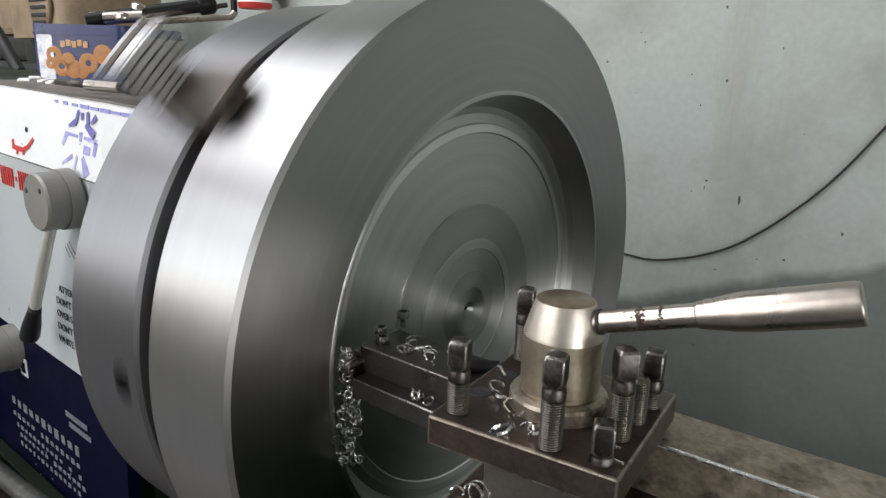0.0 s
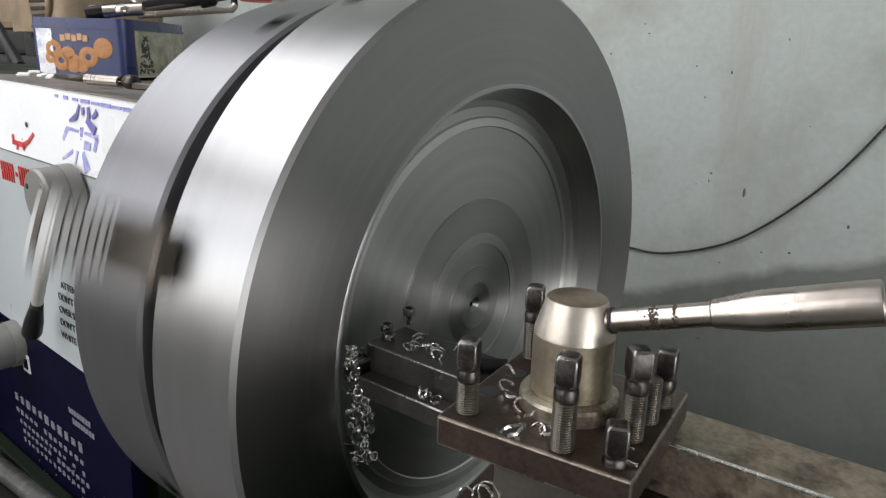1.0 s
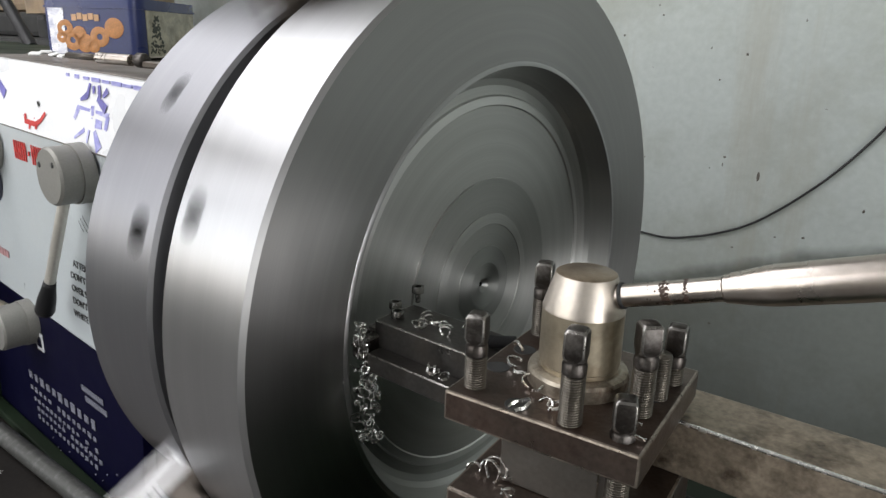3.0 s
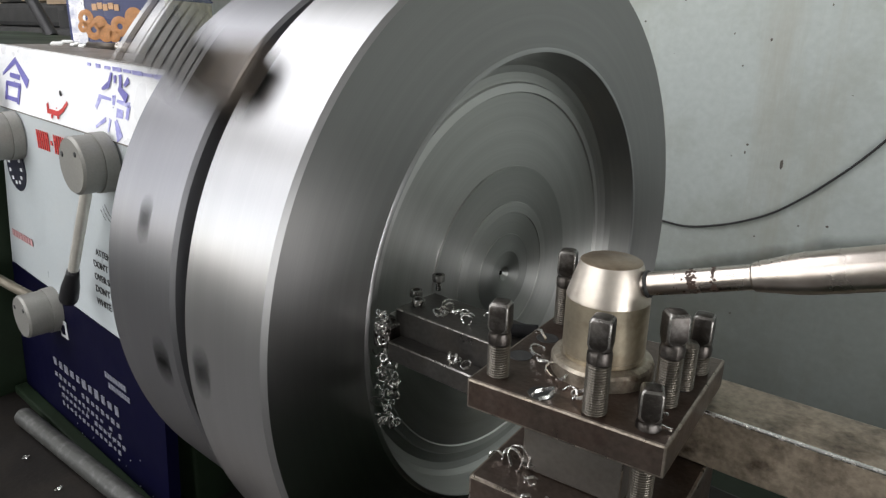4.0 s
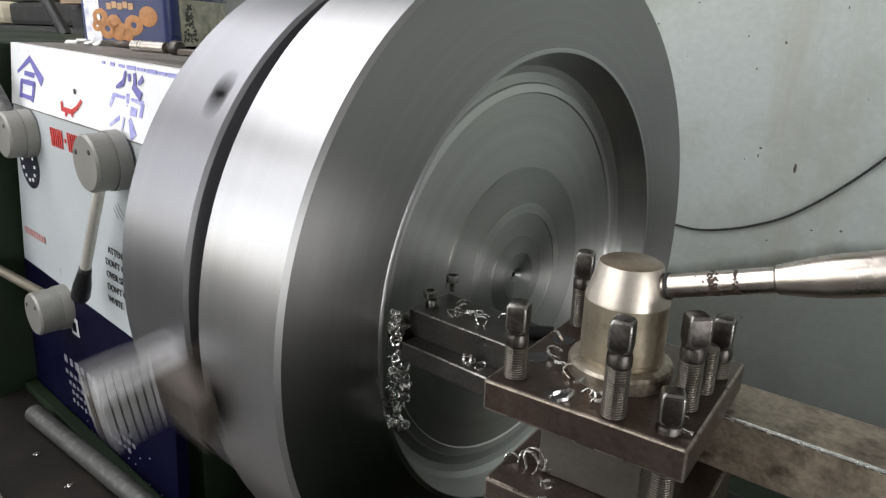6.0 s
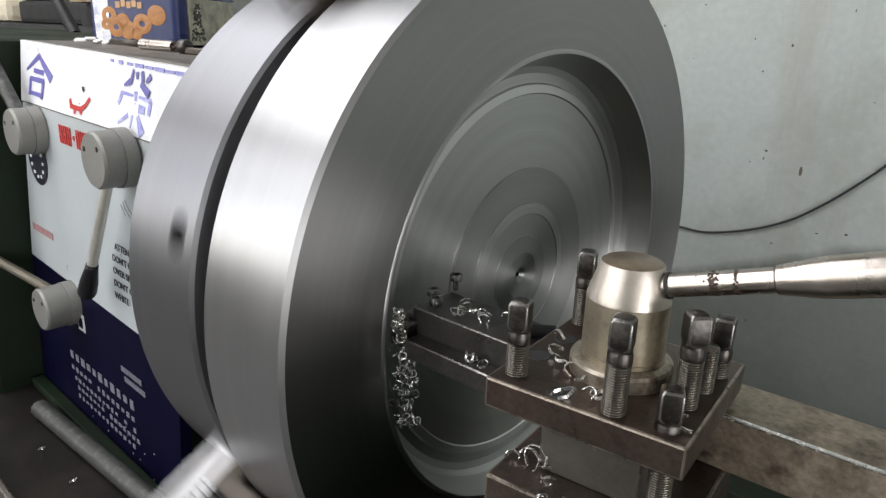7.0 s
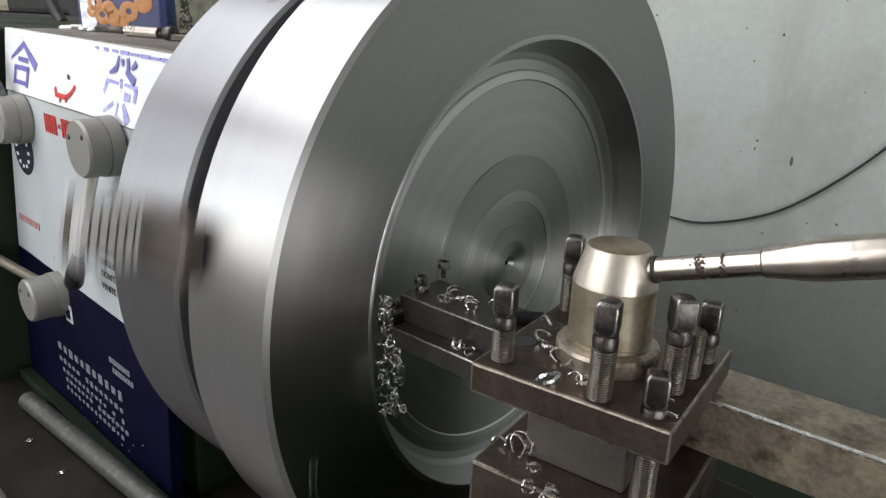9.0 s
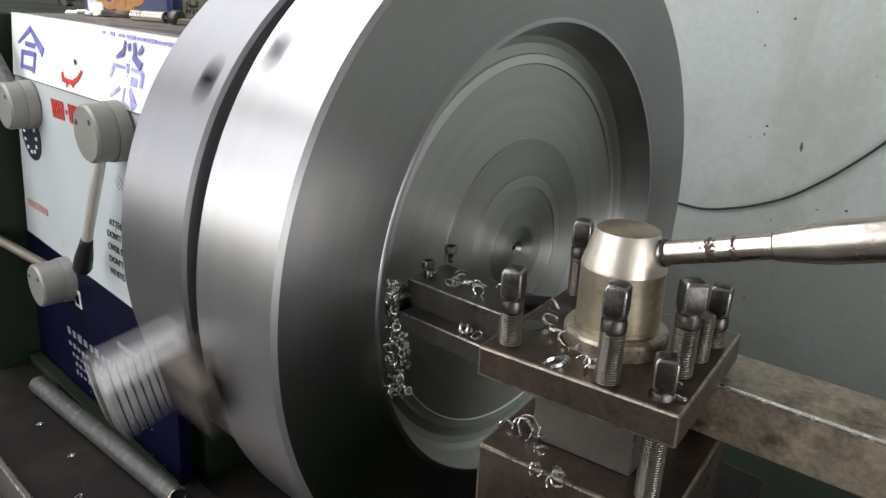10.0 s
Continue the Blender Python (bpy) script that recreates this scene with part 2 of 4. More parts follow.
M_COLLAR = mat("stained_nickel", (0.36, 0.32, 0.26), 0.42, 0.8, 0.3, 60, 300, 0.15, (0.07, 0.042, 0.022), 1.0, 48)
M_RUST = mat("rust_brown", (0.050, 0.030, 0.022), 0.6, 0.2, 0.4, 200, 600, 0.2)
M_PIPE = mat("dull_grey_tube", (0.062, 0.063, 0.058), 0.5, 0.4, 0.15, 12, 200, 0.1, (0.30, 0.30, 0.29), 0.3, 60)
M_PANEL2 = mat("pale_grey_paint", (0.43, 0.465, 0.475), 0.35, 0, 0.04, 8, 150, 0.03, (0.5, 0.5, 0.47), 0.3, 5)
M_BLUE = mat("blue_print", (0.14, 0.13, 0.38), 0.5, 0, 0.25, 30, 200, 0.0)
# Blue print paled towards white for the glare on the sloping panel.
M_BLUEPALE = mat("glare_pale_blue_print", (0.30, 0.30, 0.62), 0.5, 0, 0.3, 40, 200, 0.0, (0.62, 0.62, 0.74), 0.8, 45)
M_RED = mat("red_paint", (0.52, 0.035, 0.03), 0.45, 0, 0.15, 20, 200, 0.0)
M_DIAL = mat("dark_dial", (0.012, 0.013, 0.025), 0.4, 0, 0.2, 30, 200, 0.0)
M_REDDULL = mat("faded_red_print", (0.40, 0.22, 0.22), 0.5, 0, 0.25, 60, 200, 0.0)
M_PRINT = mat("worn_white_print", (0.17, 0.175, 0.21), 0.5, 0, 0.3, 60, 300, 0.0)
M_GRIP = mat("black_plastic", (0.010, 0.010, 0.011), 0.42, 0, 0.2, 30, 300, 0.05, spec=0.25)
M_TINGLARE = mat("silver_tin_glare", (0.55, 0.56, 0.60), 0.3, 0.5, 0.25, 60, 300, 0.03, (0.10, 0.12, 0.25), 0.8, 60)
M_COVER = mat("dusty_top_paint", (0.15, 0.135, 0.12), 0.55, 0.0, 0.2, 15, 150, 0.1, (0.06, 0.05, 0.045), 0.5, 9)
# Brown lever steel, darkened for the shadow the lever lies in.
M_LEVERSHADE = mat("shaded_brown_lever_steel", (0.13, 0.115, 0.085), 0.48, 0.5, 0.15, 30, 200, 0.05, (0.08, 0.07, 0.055), 0.6, 25)
M_LEVER = mat("satin_lever_steel", (0.62, 0.60, 0.54), 0.38, 0.65, 0.1, 30, 200, 0.04)
M_TIN = mat("blue_litho_tin", (0.022, 0.035, 0.13), 0.28, 0.0, 0.2, 10, 200, 0.02)
M_BISCUIT = mat("biscuit_print", (0.46, 0.20, 0.06), 0.4, 0, 0.3, 60, 300, 0.05)
M_BISCUIT2 = mat("pale_orange_print", (0.55, 0.33, 0.18), 0.4, 0, 0.2, 60, 300, 0.0)
M_PICTURE = mat("faded_landscape_print", (0.52, 0.50, 0.38), 0.4, 0, 0.4, 30, 150, 0.02, (0.10, 0.075, 0.04), 0.8, 38)
M_FIR = mat("dark_fir_print", (0.05, 0.06, 0.045), 0.4, 0, 0.3, 60, 200, 0.0)
M_PAPER = mat("white_paper", (0.78, 0.78, 0.76), 0.7, 0, 0.05, 40, 300, 0.1)
M_BROWN = mat("brown_enamel", (0.26, 0.19, 0.12), 0.4, 0, 0.15, 12, 150, 0.05, (0.06, 0.05, 0.04), 0.6, 9)
M_CREAM = mat("cream_paint", (0.65, 0.58, 0.44), 0.45, 0, 0.1, 12, 150, 0.05)

# ---- building helpers ----


# bevelled edges of these are rubbed brighter
EDGES = {"blackened_steel": M_EDGE, "brown_oiled_steel": M_EDGEBROWN, "dark_tool_steel": M_EDGE, "grey_brown_steel": M_EDGEBROWN}


def part(name, bm, material, parent=None, label="", at=None):
    me = bpy.data.meshes.new(name)
    bmesh.ops.recalc_face_normals(bm, faces=bm.faces)
    bm.to_mesh(me)
    bm.free()
    me.materials.append(material)
    me.materials.append(EDGES.get(material.name, material))
    ob = new(name, me)
    if parent:
        ob.parent = parent
    if at is not None:
        ob.matrix_local = at
    if label:
        ob["label"] = label
    return ob


def empty(name, m=None):
    ob = new(name)
    if m is not None:
        ob.matrix_world = m
    return ob


def box(x0, x1, y0, y1, z0, z1, bevel=0.0, seg=2, bm=None):
    own = bmesh.new()
    bmesh.ops.create_cube(own, size=1)
    for v in own.verts:
        v.co = Vector(((x0 + x1) / 2 + v.co.x * (x1 - x0), (y0 + y1) / 2 + v.co.y * (y1 - y0), (z0 + z1) / 2 + v.co.z * (z1 - z0)))
    if bevel:
        bmesh.ops.bevel(own, geom=own.edges[:], offset=bevel, segments=seg, affect="EDGES", profile=0.6, material=1)
    return merge(bm, own)


def merge(bm, own):
    if bm is None:
        return own
    me = bpy.data.meshes.new("tmp")
    own.to_mesh(me)
    me.materials.append(None)
    me.materials.append(None)
    own.free()
    bm.from_mesh(me)
    bpy.data.meshes.remove(me)
    return bm


def lathe(profile, n=48, axis="z", bm=None, closed=False, smooth=True):
    """A turned solid: profile of (radius, along) pairs, revolved about an axis."""
    own = bmesh.new()
    rings = []
    for r, h in profile:
        ring = []
        if r < 1e-6:
            ring = [own.verts.new((0, 0, h))] * n
        else:
            for i in range(n):
                a = 2 * math.pi * i / n
                ring.append(own.verts.new((r * math.cos(a), r * math.sin(a), h)))
        rings.append(ring)
    pairs = list(zip(rings, rings[1:])) + ([(rings[-1], rings[0])] if closed else [])
    for p, q in pairs:
        for i in range(n):
            vs = []
            for v in (p[i], p[(i + 1) % n], q[(i + 1) % n], q[i]):
                if v not in vs:
                    vs.append(v)
            if len(vs) > 2:
                f = own.faces.new(vs)
                f.smooth = smooth
    if axis == "x":
        own.transform(Matrix(((0, 0, 1, 0), (1, 0, 0, 0), (0, 1, 0, 0), (0, 0, 0, 1))))
    if axis == "y":
        own.transform(Matrix(((0, 1, 0, 0), (0, 0, 1, 0), (1, 0, 0, 0), (0, 0, 0, 1))))
    return merge(bm, own)


def sharp(ob, angle=35):
    ob.data.set_sharp_from_angle(angle=radians(angle))
    return ob


# ---- room ----
floor = tagged(part("floor", box(-6, 4, -3.0, 1.25, -0.2, 0.0), M_FLOOR), "oil-stained grey concrete workshop floor", "floor", kind="structure")
WALL_Y = 1.05
wall_back = tagged(part("wall_back", box(-6, 4, WALL_Y, WALL_Y + 0.2, 0.0, 3.6), M_WALL), "pale green plaster wall with stains, specks and a painted shadow low down", "wall", kind="structure")
wall_left = tagged(part("wall_left", box(-6.2, -6, -3.0, 1.25, 0, 3.6), M_CONC), "plain whitewashed workshop side wall", "wall", kind="structure")
wr = box(4, 4.2, -3.0, -2.6, 0, 3.6)
box(4, 4.2, -0.3, 1.25, 0, 3.6, bm=wr)
box(4, 4.2, -2.6, -0.3, 2.05, 3.6, bm=wr)
wall_right = tagged(part("wall_right", wr, M_CONC), "whitewashed workshop end wall with an open doorway", "wall", kind="structure")
bm = box(-6, 4, -3.0, FRONT_Y, 0, 1.15)
box(-6, -4.6, -3.0, FRONT_Y, 1.15, 3.6, bm=bm)
box(0.2, 4, -3.0, FRONT_Y, 1.15, 3.6, bm=bm)
box(-4.6, 0.2, -3.0, FRONT_Y, 3.42, 3.6, bm=bm)
wall_front = tagged(part("wall_front", bm, M_CONC), "whitewashed workshop wall with a wide high window", "wall", kind="structure")
bars = tagged(empty("window_1", pose(0, 0, 0)), "steel window frame with plain mullions", "window", kind="structure")
for k in range(6):
    x = -4.6 + 4.8 * k / 5
    part("mullion", box(x - 0.035, x + 0.035, FRONT_Y - 0.05, FRONT_Y - 0.01, 1.15, 3.42), M_DARK, bars)
part("transom", box(-4.6, 0.2, FRONT_Y - 0.049, FRONT_Y - 0.011, 2.40, 2.46), M_DARK, bars)
ceil = box(-6.2, -3.9, -3.0, 1.25, 3.6, 3.75)
box(-0.7, 4.2, -3.0, 1.25, 3.6, 3.75, bm=ceil)
box(-3.9, -0.7, -3.0, -2.76, 3.6, 3.75, bm=ceil)
box(-3.9, -0.7, 0.06, 1.25, 3.6, 3.75, bm=ceil)
ceiling = tagged(part("ceiling", ceil, M_CONC), "plain pale workshop ceiling with a skylight opening", "ceiling", kind="structure")


def tube(points, r, sides=10, name="tube", material=None, parent=None, label="", smooth=True):
    cu = bpy.data.curves.new(name, "CURVE")
    cu.dimensions, cu.bevel_depth, cu.bevel_resolution, cu.use_fill_caps = "3D", r, max(1, sides // 4), True
    sp = cu.splines.new("BEZIER" if smooth else "POLY")
    pts = sp.bezier_points if smooth else sp.points
    pts.add(len(points) - 1)
    for p, co in zip(pts, points):
        if smooth:
            p.co = co
            p.handle_left_type = p.handle_right_type = "AUTO"
        else:
            p.co = (*co, 1)
    tmp = bpy.data.objects.new("tmp", cu)
    me = bpy.data.meshes.new_from_object(tmp)
    bpy.data.objects.remove(tmp)
    me.name = name
    me.materials.clear()
    me.materials.append(material)
    ob = new(name, me)
    ob.parent = parent
    if label:
        ob["label"] = label
    return ob


def text_part(name, body, size, m, material, parent, label=""):
    """Raised lettering, 1 mm thick."""
    cu = bpy.data.curves.new(name, "FONT")
    cu.body, cu.size, cu.extrude = body, size, 0.0005
    tmp = bpy.data.objects.new("tmp", cu)
    me = bpy.data.meshes.new_from_object(tmp)
    bpy.data.objects.remove(tmp)
    me.name = name
    me.materials.clear()
    me.materials.append(material)
    ob = new(name, me)
    ob.parent = parent
    ob.matrix_local = m
    if label:
        ob["label"] = label
    return ob


wall_cable = tagged(tube([(x, 1.045, z) for x, z in ((-0.60, 0.930), (-0.40, 0.926), (-0.30, 0.926), (-0.26, 0.924), (-0.20, 0.923), (-0.126, 0.940), (-0.061, 0.964), (0.0, 0.996), (0.051, 1.035), (0.101, 1.081), (0.166, 1.151), (0.216, 1.218), (0.273, 1.309), (0.42, 1.54), (0.7, 1.85))], 0.0028, 8, "wall_cable", M_DARK), "thin black cable sagging along the green wall", "cable")

for x, z, w, hh in ((0.001, 1.112, 0.004, 0.013), (-0.086, 1.556, 0.003, 0.004), (-0.149, 1.402, 0.002, 0.003), (-0.277, 1.477, 0.003, 0.002), (-0.082, 1.149, 0.004, 0.003), (-0.085, 1.130, 0.002, 0.005), (0.229, 1.067, 0.003, 0.005), (-0.060, 0.718, 0.004, 0.003), (-0.375, 1.427, 0.003, 0.003), (-0.120, 1.330, 0.002, 0.003), (-0.065, 1.390, 0.003, 0.004), (-0.290, 1.500, 0.002, 0.002), (0.120, 0.985, 0.004, 0.003), (0.060, 0.975, 0.003, 0.002), (-0.115, 1.118, 0.002, 0.002), (-0.033, 0.93, 0.003, 0.002)):
    part("paint_chip", lathe([(0, -0.0012), (0.6, -0.0012), (1.0, 0.0004)], 9, "y"), M_SPECK, wall_back, "small dark chip in the plaster", at=pose(x, WALL_Y, z) @ Matrix.Diagonal((w, 1, hh, 1)))

# ---- workpiece and chuck ----
AXIS_Y = 0.006
AXIS = pose(0, AXIS_Y, 1.1)
R, TH = 0.3915, 0.1255


def radial(bm, deg):
    """Turn what is built pointing to -y up by that many degrees about the spindle axis."""
    bm.transform(Matrix.Rotation(radians(-deg), 4, "X"))
    return bm


def build_workpiece():
    e = empty("workpiece", AXIS)
    tagged(e, "large turned cast iron disc with a recessed face, spinning", "workpiece")
    face = [(0.0, -0.046), (0.004, -0.046), (0.010, -0.0405), (0.030, -0.0375), (0.052, -0.0395), (0.0525, -0.0405), (0.080, -0.0390), (0.0805, -0.0380), (0.093, -0.0392), (0.0935, -0.0405), (0.138, -0.0385), (0.1385, -0.0412), (0.226, -0.0395), (0.2275, -0.0375), (0.237, -0.0385), (0.239, -0.0410), (0.250, -0.0410), (0.258, -0.0375), (0.263, -0.030), (0.2685, -0.012), (0.2725, -0.001)]
    lip = [(0.2725, -0.001), (0.2735, 0.0012), (0.2765, 0.0014), (0.2785, 0.0)]
    sharp(part("lip", lathe(lip, 180, "x"), M_RIM2, e, "bright turned lip round the recess"), 60)
    outer = [(0.2785, 0.0), (0.300, -0.0003), (0.330, 0.0), (0.387, 0.0)]
    sharp(part("outer_face", lathe(outer, 180, "x"), M_FACE, e, "dark grey faced outer ring with fine tool marks"), 12)
    sharp(part("centre", lathe([p for p in face if p[0] <= 0.0521], 120, "x"), M_CENTRE, e, "darker centre with a small point"), 12)
    sharp(part("middle_ring", lathe([p for p in face if 0.0519 <= p[0] <= 0.1381], 160, "x"), M_MIDRING, e, "stepped middle rings"), 12)
    part("centre_hole", lathe([(0.0, -0.0440), (0.0022, -0.0440), (0.0030, -0.0455)], 24, "x"), M_HOLE, e, "small near-black disc standing for the shaded centre hole")
    face = [p for p in face if p[0] >= 0.1379]
    floor_ring = [p for p in face if p[0] <= 0.2261]
    pale = [p for p in face if 0.2259 <= p[0] <= 0.2391]
    face = [p for p in face if p[0] >= 0.2389]
    sharp(part("floor_ring", lathe(floor_ring, 180, "x"), M_RECESS, e, "broad grey recessed ring with concentric tool marks"), 12)
    sharp(part("pale_ring", lathe(pale, 180, "x"), M_PALE, e, "paler narrow ring round the recess floor"), 12)
    sharp(part("recess_wall", lathe(face, 180, "x"), M_RECESS, e, "dark sloping wall of the recess"), 12)
    front_band = [(0.387, 0.0), (R, -0.004), (R, -0.035)]
    sharp(part("front_band", lathe(front_band, 180, "x"), M_RIM2, e, "satin turned band along the front edge"), 25)
    rim = [(R, -0.035), (R - 0.0012, -0.0362), (R - 0.0012, -TH + 0.003), (R - 0.004, -TH), (0.05, -TH)]
    sharp(part("rim", lathe(rim, 180, "x"), M_RIM, e, "bright turned outer rim"), 25)
    for k in (0, 2):
        hole = lathe([(0.0, 0.0), (0.0085, 0.0), (0.0105, 0.0012), (0.0125, 0.0006), (0.0125, -0.012), (0.0, -0.012)], 20, "z")
        hole.transform(Matrix.Translation((-0.098, -R + 0.0002, 0)) @ Matrix.Rotation(radians(90), 4, "X"))
        part("threaded_hole", radial(hole, 49.5 + 90 * k), M_HOLE, e, "near-black disc standing for a shaded lifting hole in the rim")
    return e


def build_chuck():
    e = empty("lathe_chuck", AXIS)
    tagged(e, "large dark steel four-jaw lathe chuck, spinning", "lathe chuck")
    rc = 0.3775
    prof = [(0.0, -0.171), (rc - 0.004, -0.171), (rc, -0.175), (rc, -0.306), (rc - 0.006, -0.312), (0.14, -0.312), (0.13, -0.36), (0.0, -0.36)]
    sharp(part("body", lathe(prof, 180, "x"), M_CHUCK, e), 25)
    sharp(part("spindle_nose", lathe([(0.0, -0.36), (0.12, -0.36), (0.12, -0.40), (0.10, -0.41), (0.10, -0.50), (0, -0.50)], 64, "x"), M_DARK, e), 25)
    for k in range(4):
        a = 90 * k
        # base jaw with a serrated front, reaching out past the chuck's edge
        bm = box(-0.220, -0.178, -0.466, -0.20, -0.027, 0.027, 0.002, 1)
        base = part("base_jaw", radial(bm, a), M_JAW, e, "bright steel base jaw with serrated front")
        for i in range(8):
            y = -0.4655 + i * 0.0080
            part("tooth", radial(box(-0.1795, -0.1735, y, y + 0.0064, -0.0268, 0.0268, 0.0008, 1), a), M_JAW, base)
        part("tooth_root", radial(box(-0.1785, -0.1774, -0.4650, -0.395, -0.0262, 0.0262), a), M_DARK, base)
        bm = box(-0.208, -0.196, -0.4668, -0.38, -0.0276, 0.0276, 0.0004, 1)
        part("guide_groove", radial(bm, a), M_JAWDARK, base)
        bm = box(-0.178, -0.098, -0.414, -0.3925, -0.029, 0.029, 0.004, 2)
        box(-0.178, -0.150, -0.4105, -0.34, -0.0275, 0.0275, 0.002, 1, bm=bm)
        top = part("top_jaw", radial(bm, a), M_JAWDARK, e, "oily dark steel top jaw gripping the disc")
        bm = lathe([(0, 0.0), (0.006, 0.0), (0.006, 0.004), (0.009, 0.004), (0.009, -0.01), (0, -0.01)], 16, "x")
        bm.transform(Matrix.Translation((-0.098, -0.403, 0)))
        part("jaw_bolt", radial(bm, a), M_BLACK, top)
        for off, x, r in ((-45.5, -0.205, 0.016),) + (((-23, -0.235, 0.012),) if k % 2 == 1 else ()):
            hole = lathe([(0.0, 0.0010), (r * 0.9, 0.0010), (r, 0.0006), (r, -0.012), (0, -0.012)], 20, "z")
            hole.transform(Matrix.Translation((x, -rc, 0)) @ Matrix.Rotation(radians(90), 4, "X"))
            part("socket", radial(hole, a + off), M_HOLE, e, "near-black disc standing for a shaded hole in the chuck's edge")
    return e


workpiece = build_workpiece()
chuck = build_chuck()

# ---- toolpost ----
TP = pose(0.2405, -0.271, 1.172, 0, 0, 6.2)
toolpost = tagged(empty("toolpost", TP), "square four-way lathe toolpost of brown oiled steel", "toolpost")
h = 0.0675
top_plate = part("top_plate", box(-h, h, -h, h, -0.022, 0, 0.0018, 2), M_TOOLPOST, toolpost)
part("core", box(-0.036, 0.036, -0.041, 0.036, -0.072, -0.022, 0.001, 1), M_TOOLCORE, toolpost, "grey steel core below the top plate")
part("base", box(-h + 0.006, h + 0.004, -h - 0.003, h, -0.135, -0.072, 0.002), M_TOOLPOST, toolpost)
# flat dark discs, painted as the shade inside the empty screw holes
for x, y in ((-0.018, -0.056), (-0.0545, -0.016), (-0.052, 0.022), (0.0505, 0.008), (-0.016, 0.056)):
    bm = lathe([(0.0, 0.0002), (0.0076, 0.0002), (0.0082, 0.0004), (0.0086, 0.0002), (0.0086, -0.002), (0, -0.002)], 24)
    part("threaded_hole", bm, M_DARK, top_plate, at=pose(x, y, 0))
sharp(part("collar", lathe([(0.0, 0.0), (0.0350, 0.0), (0.0350, 0.0088), (0.0338, 0.0112), (0.0292, 0.0125), (0.0, 0.0125)], 64), M_COLLAR, toolpost, "stained nickel collar under the hub"), 14)
hub = sharp(part("hub", lathe([(0.0204, 0.0795), (0.0211, 0.0778), (0.0277, 0.0560), (0.0279, 0.0545)], 72), M_HUB, toolpost, "bright nickel cone of the clamping hub"), 40)
part("hub_top", lathe([(0, 0.0806), (0.0186, 0.0806), (0.0204, 0.0795)], 72), M_HUBCAP, hub, "brown-stained top of the hub")
sharp(part("hub_body", lathe([(0.0279, 0.0545), (0.0278, 0.0535), (0.0280, 0.0165), (0.0270, 0.0155), (0.0270, 0.0125)], 72), M_HUBBODY, hub, "dull yellowed lower body of the hub"), 30)


def thread(z0, z1, r, pitch=0.00175, n=20):
    """A screw thread: one helical ridge round a core, both in one mesh."""
    bm = lathe([(0.0, z0), (r * 0.88, z0), (r * 0.88, z1), (0.0, z1)], n)
    prof = ((0.87, -0.46), (0.985, -0.15), (1.0, 0.0), (0.985, 0.15), (0.87, 0.46))
    turns = (z1 - z0 - pitch) / pitch
    steps = int(turns * n)
    prev = None
    for i in range(steps + 1):
        a = 2 * math.pi * i / n
        z = z0 + pitch * (0.5 + i / n)
        ring = [bm.verts.new((r * f * math.cos(a), r * f * math.sin(a), z + pitch * g)) for f, g in prof]
        if prev:
            for k in range(4):
                bm.faces.new((prev[k], ring[k], ring[k + 1], prev[k + 1]))
        prev = ring
    return bm


def square_head(z0, half, tall):
    """Square screw head: round collar, waist, rounded square shank, domed chamfered top."""
    # height, half width, corner rounding as a share of the half width
    rows = ((0.0, 0.98, 1.0), (0.0008, 1.04, 1.0), (0.0064, 1.05, 1.0), (0.0074, 0.99, 1.0), (0.0086, 0.93, 0.9), (0.0100, 0.90, 0.6), (0.0118, 0.92, 0.32), (0.0136, 0.94, 0.22), (tall - 0.0034, 0.92, 0.22), (tall - 0.0020, 0.88, 0.28), (tall - 0.0005, 0.74, 0.45), (tall + 0.0002, 0.56, 0.7), (tall + 0.0005, 0.30, 1.0))
    bm = bmesh.new()
    rings, per = [], 5
    for z, w, c in rows:
        ring = []
        for q in range(4):
            for i in range(per):
                a = radians(90 * q + 90 * i / (per - 1))
                inner = w * (1 - c)
                sx, sy = ((1, 1), (-1, 1), (-1, -1), (1, -1))[q]
                ring.append(bm.verts.new((half * (sx * inner + w * c * math.cos(a)), half * (sy * inner + w * c * math.sin(a)), z0 + z)))
        rings.append(ring)
    m = 4 * per
    for j, (p, q_) in enumerate(zip(rings, rings[1:])):
        for i in range(m):
            f = bm.faces.new((p[i], p[(i + 1) % m], q_[(i + 1) % m], q_[i]))
            f.smooth = True
            corner = i % per < per - 1
            if (5 <= j <= 9 and corner) or j == 9:
                f.material_index = 1
    bm.faces.new(rings[-1])
    return bm


# x, y, top of head above the plate, turn, foot below the plate's top
for x, y, top, turn, foot in ((-0.0535, -0.0505, 0.0545, 12, -0.0255), (0.0185, -0.0560, 0.0645, 8, -0.0245), (0.0515, -0.0530, 0.0275, 20, -0.0718), (0.0510, -0.0195, 0.0640, 38, -0.026), (0.0555, 0.0370, 0.0440, 5, -0.026), (-0.0560, 0.0580, 0.0620, 15, -0.026)):
    bolt = part("clamp_screw", thread(foot, top - 0.030, 0.0077), M_THREAD, toolpost, "threaded steel clamping screw", at=pose(x, y, 0, 0, 0, turn))
    sharp(part("screw_head", square_head(top - 0.031, 0.0075, 0.0305), M_BLACK, bolt, "blackened square screw head"), 28)

part("bare_stud", thread(-0.026, 0.0325, 0.0068), M_THREAD, toolpost, "bare threaded stud", at=pose(0.0540, 0.0080, 0))

hd = Vector((0.408 - 0.2405, -0.253 + 0.271, 1.2845 - 1.233)).normalized()
handle_m = TP.inverted() @ (Matrix.Translation((0.2405, -0.271, 1.233)) @ hd.to_track_quat("Z", "Y").to_matrix().to_4x4())
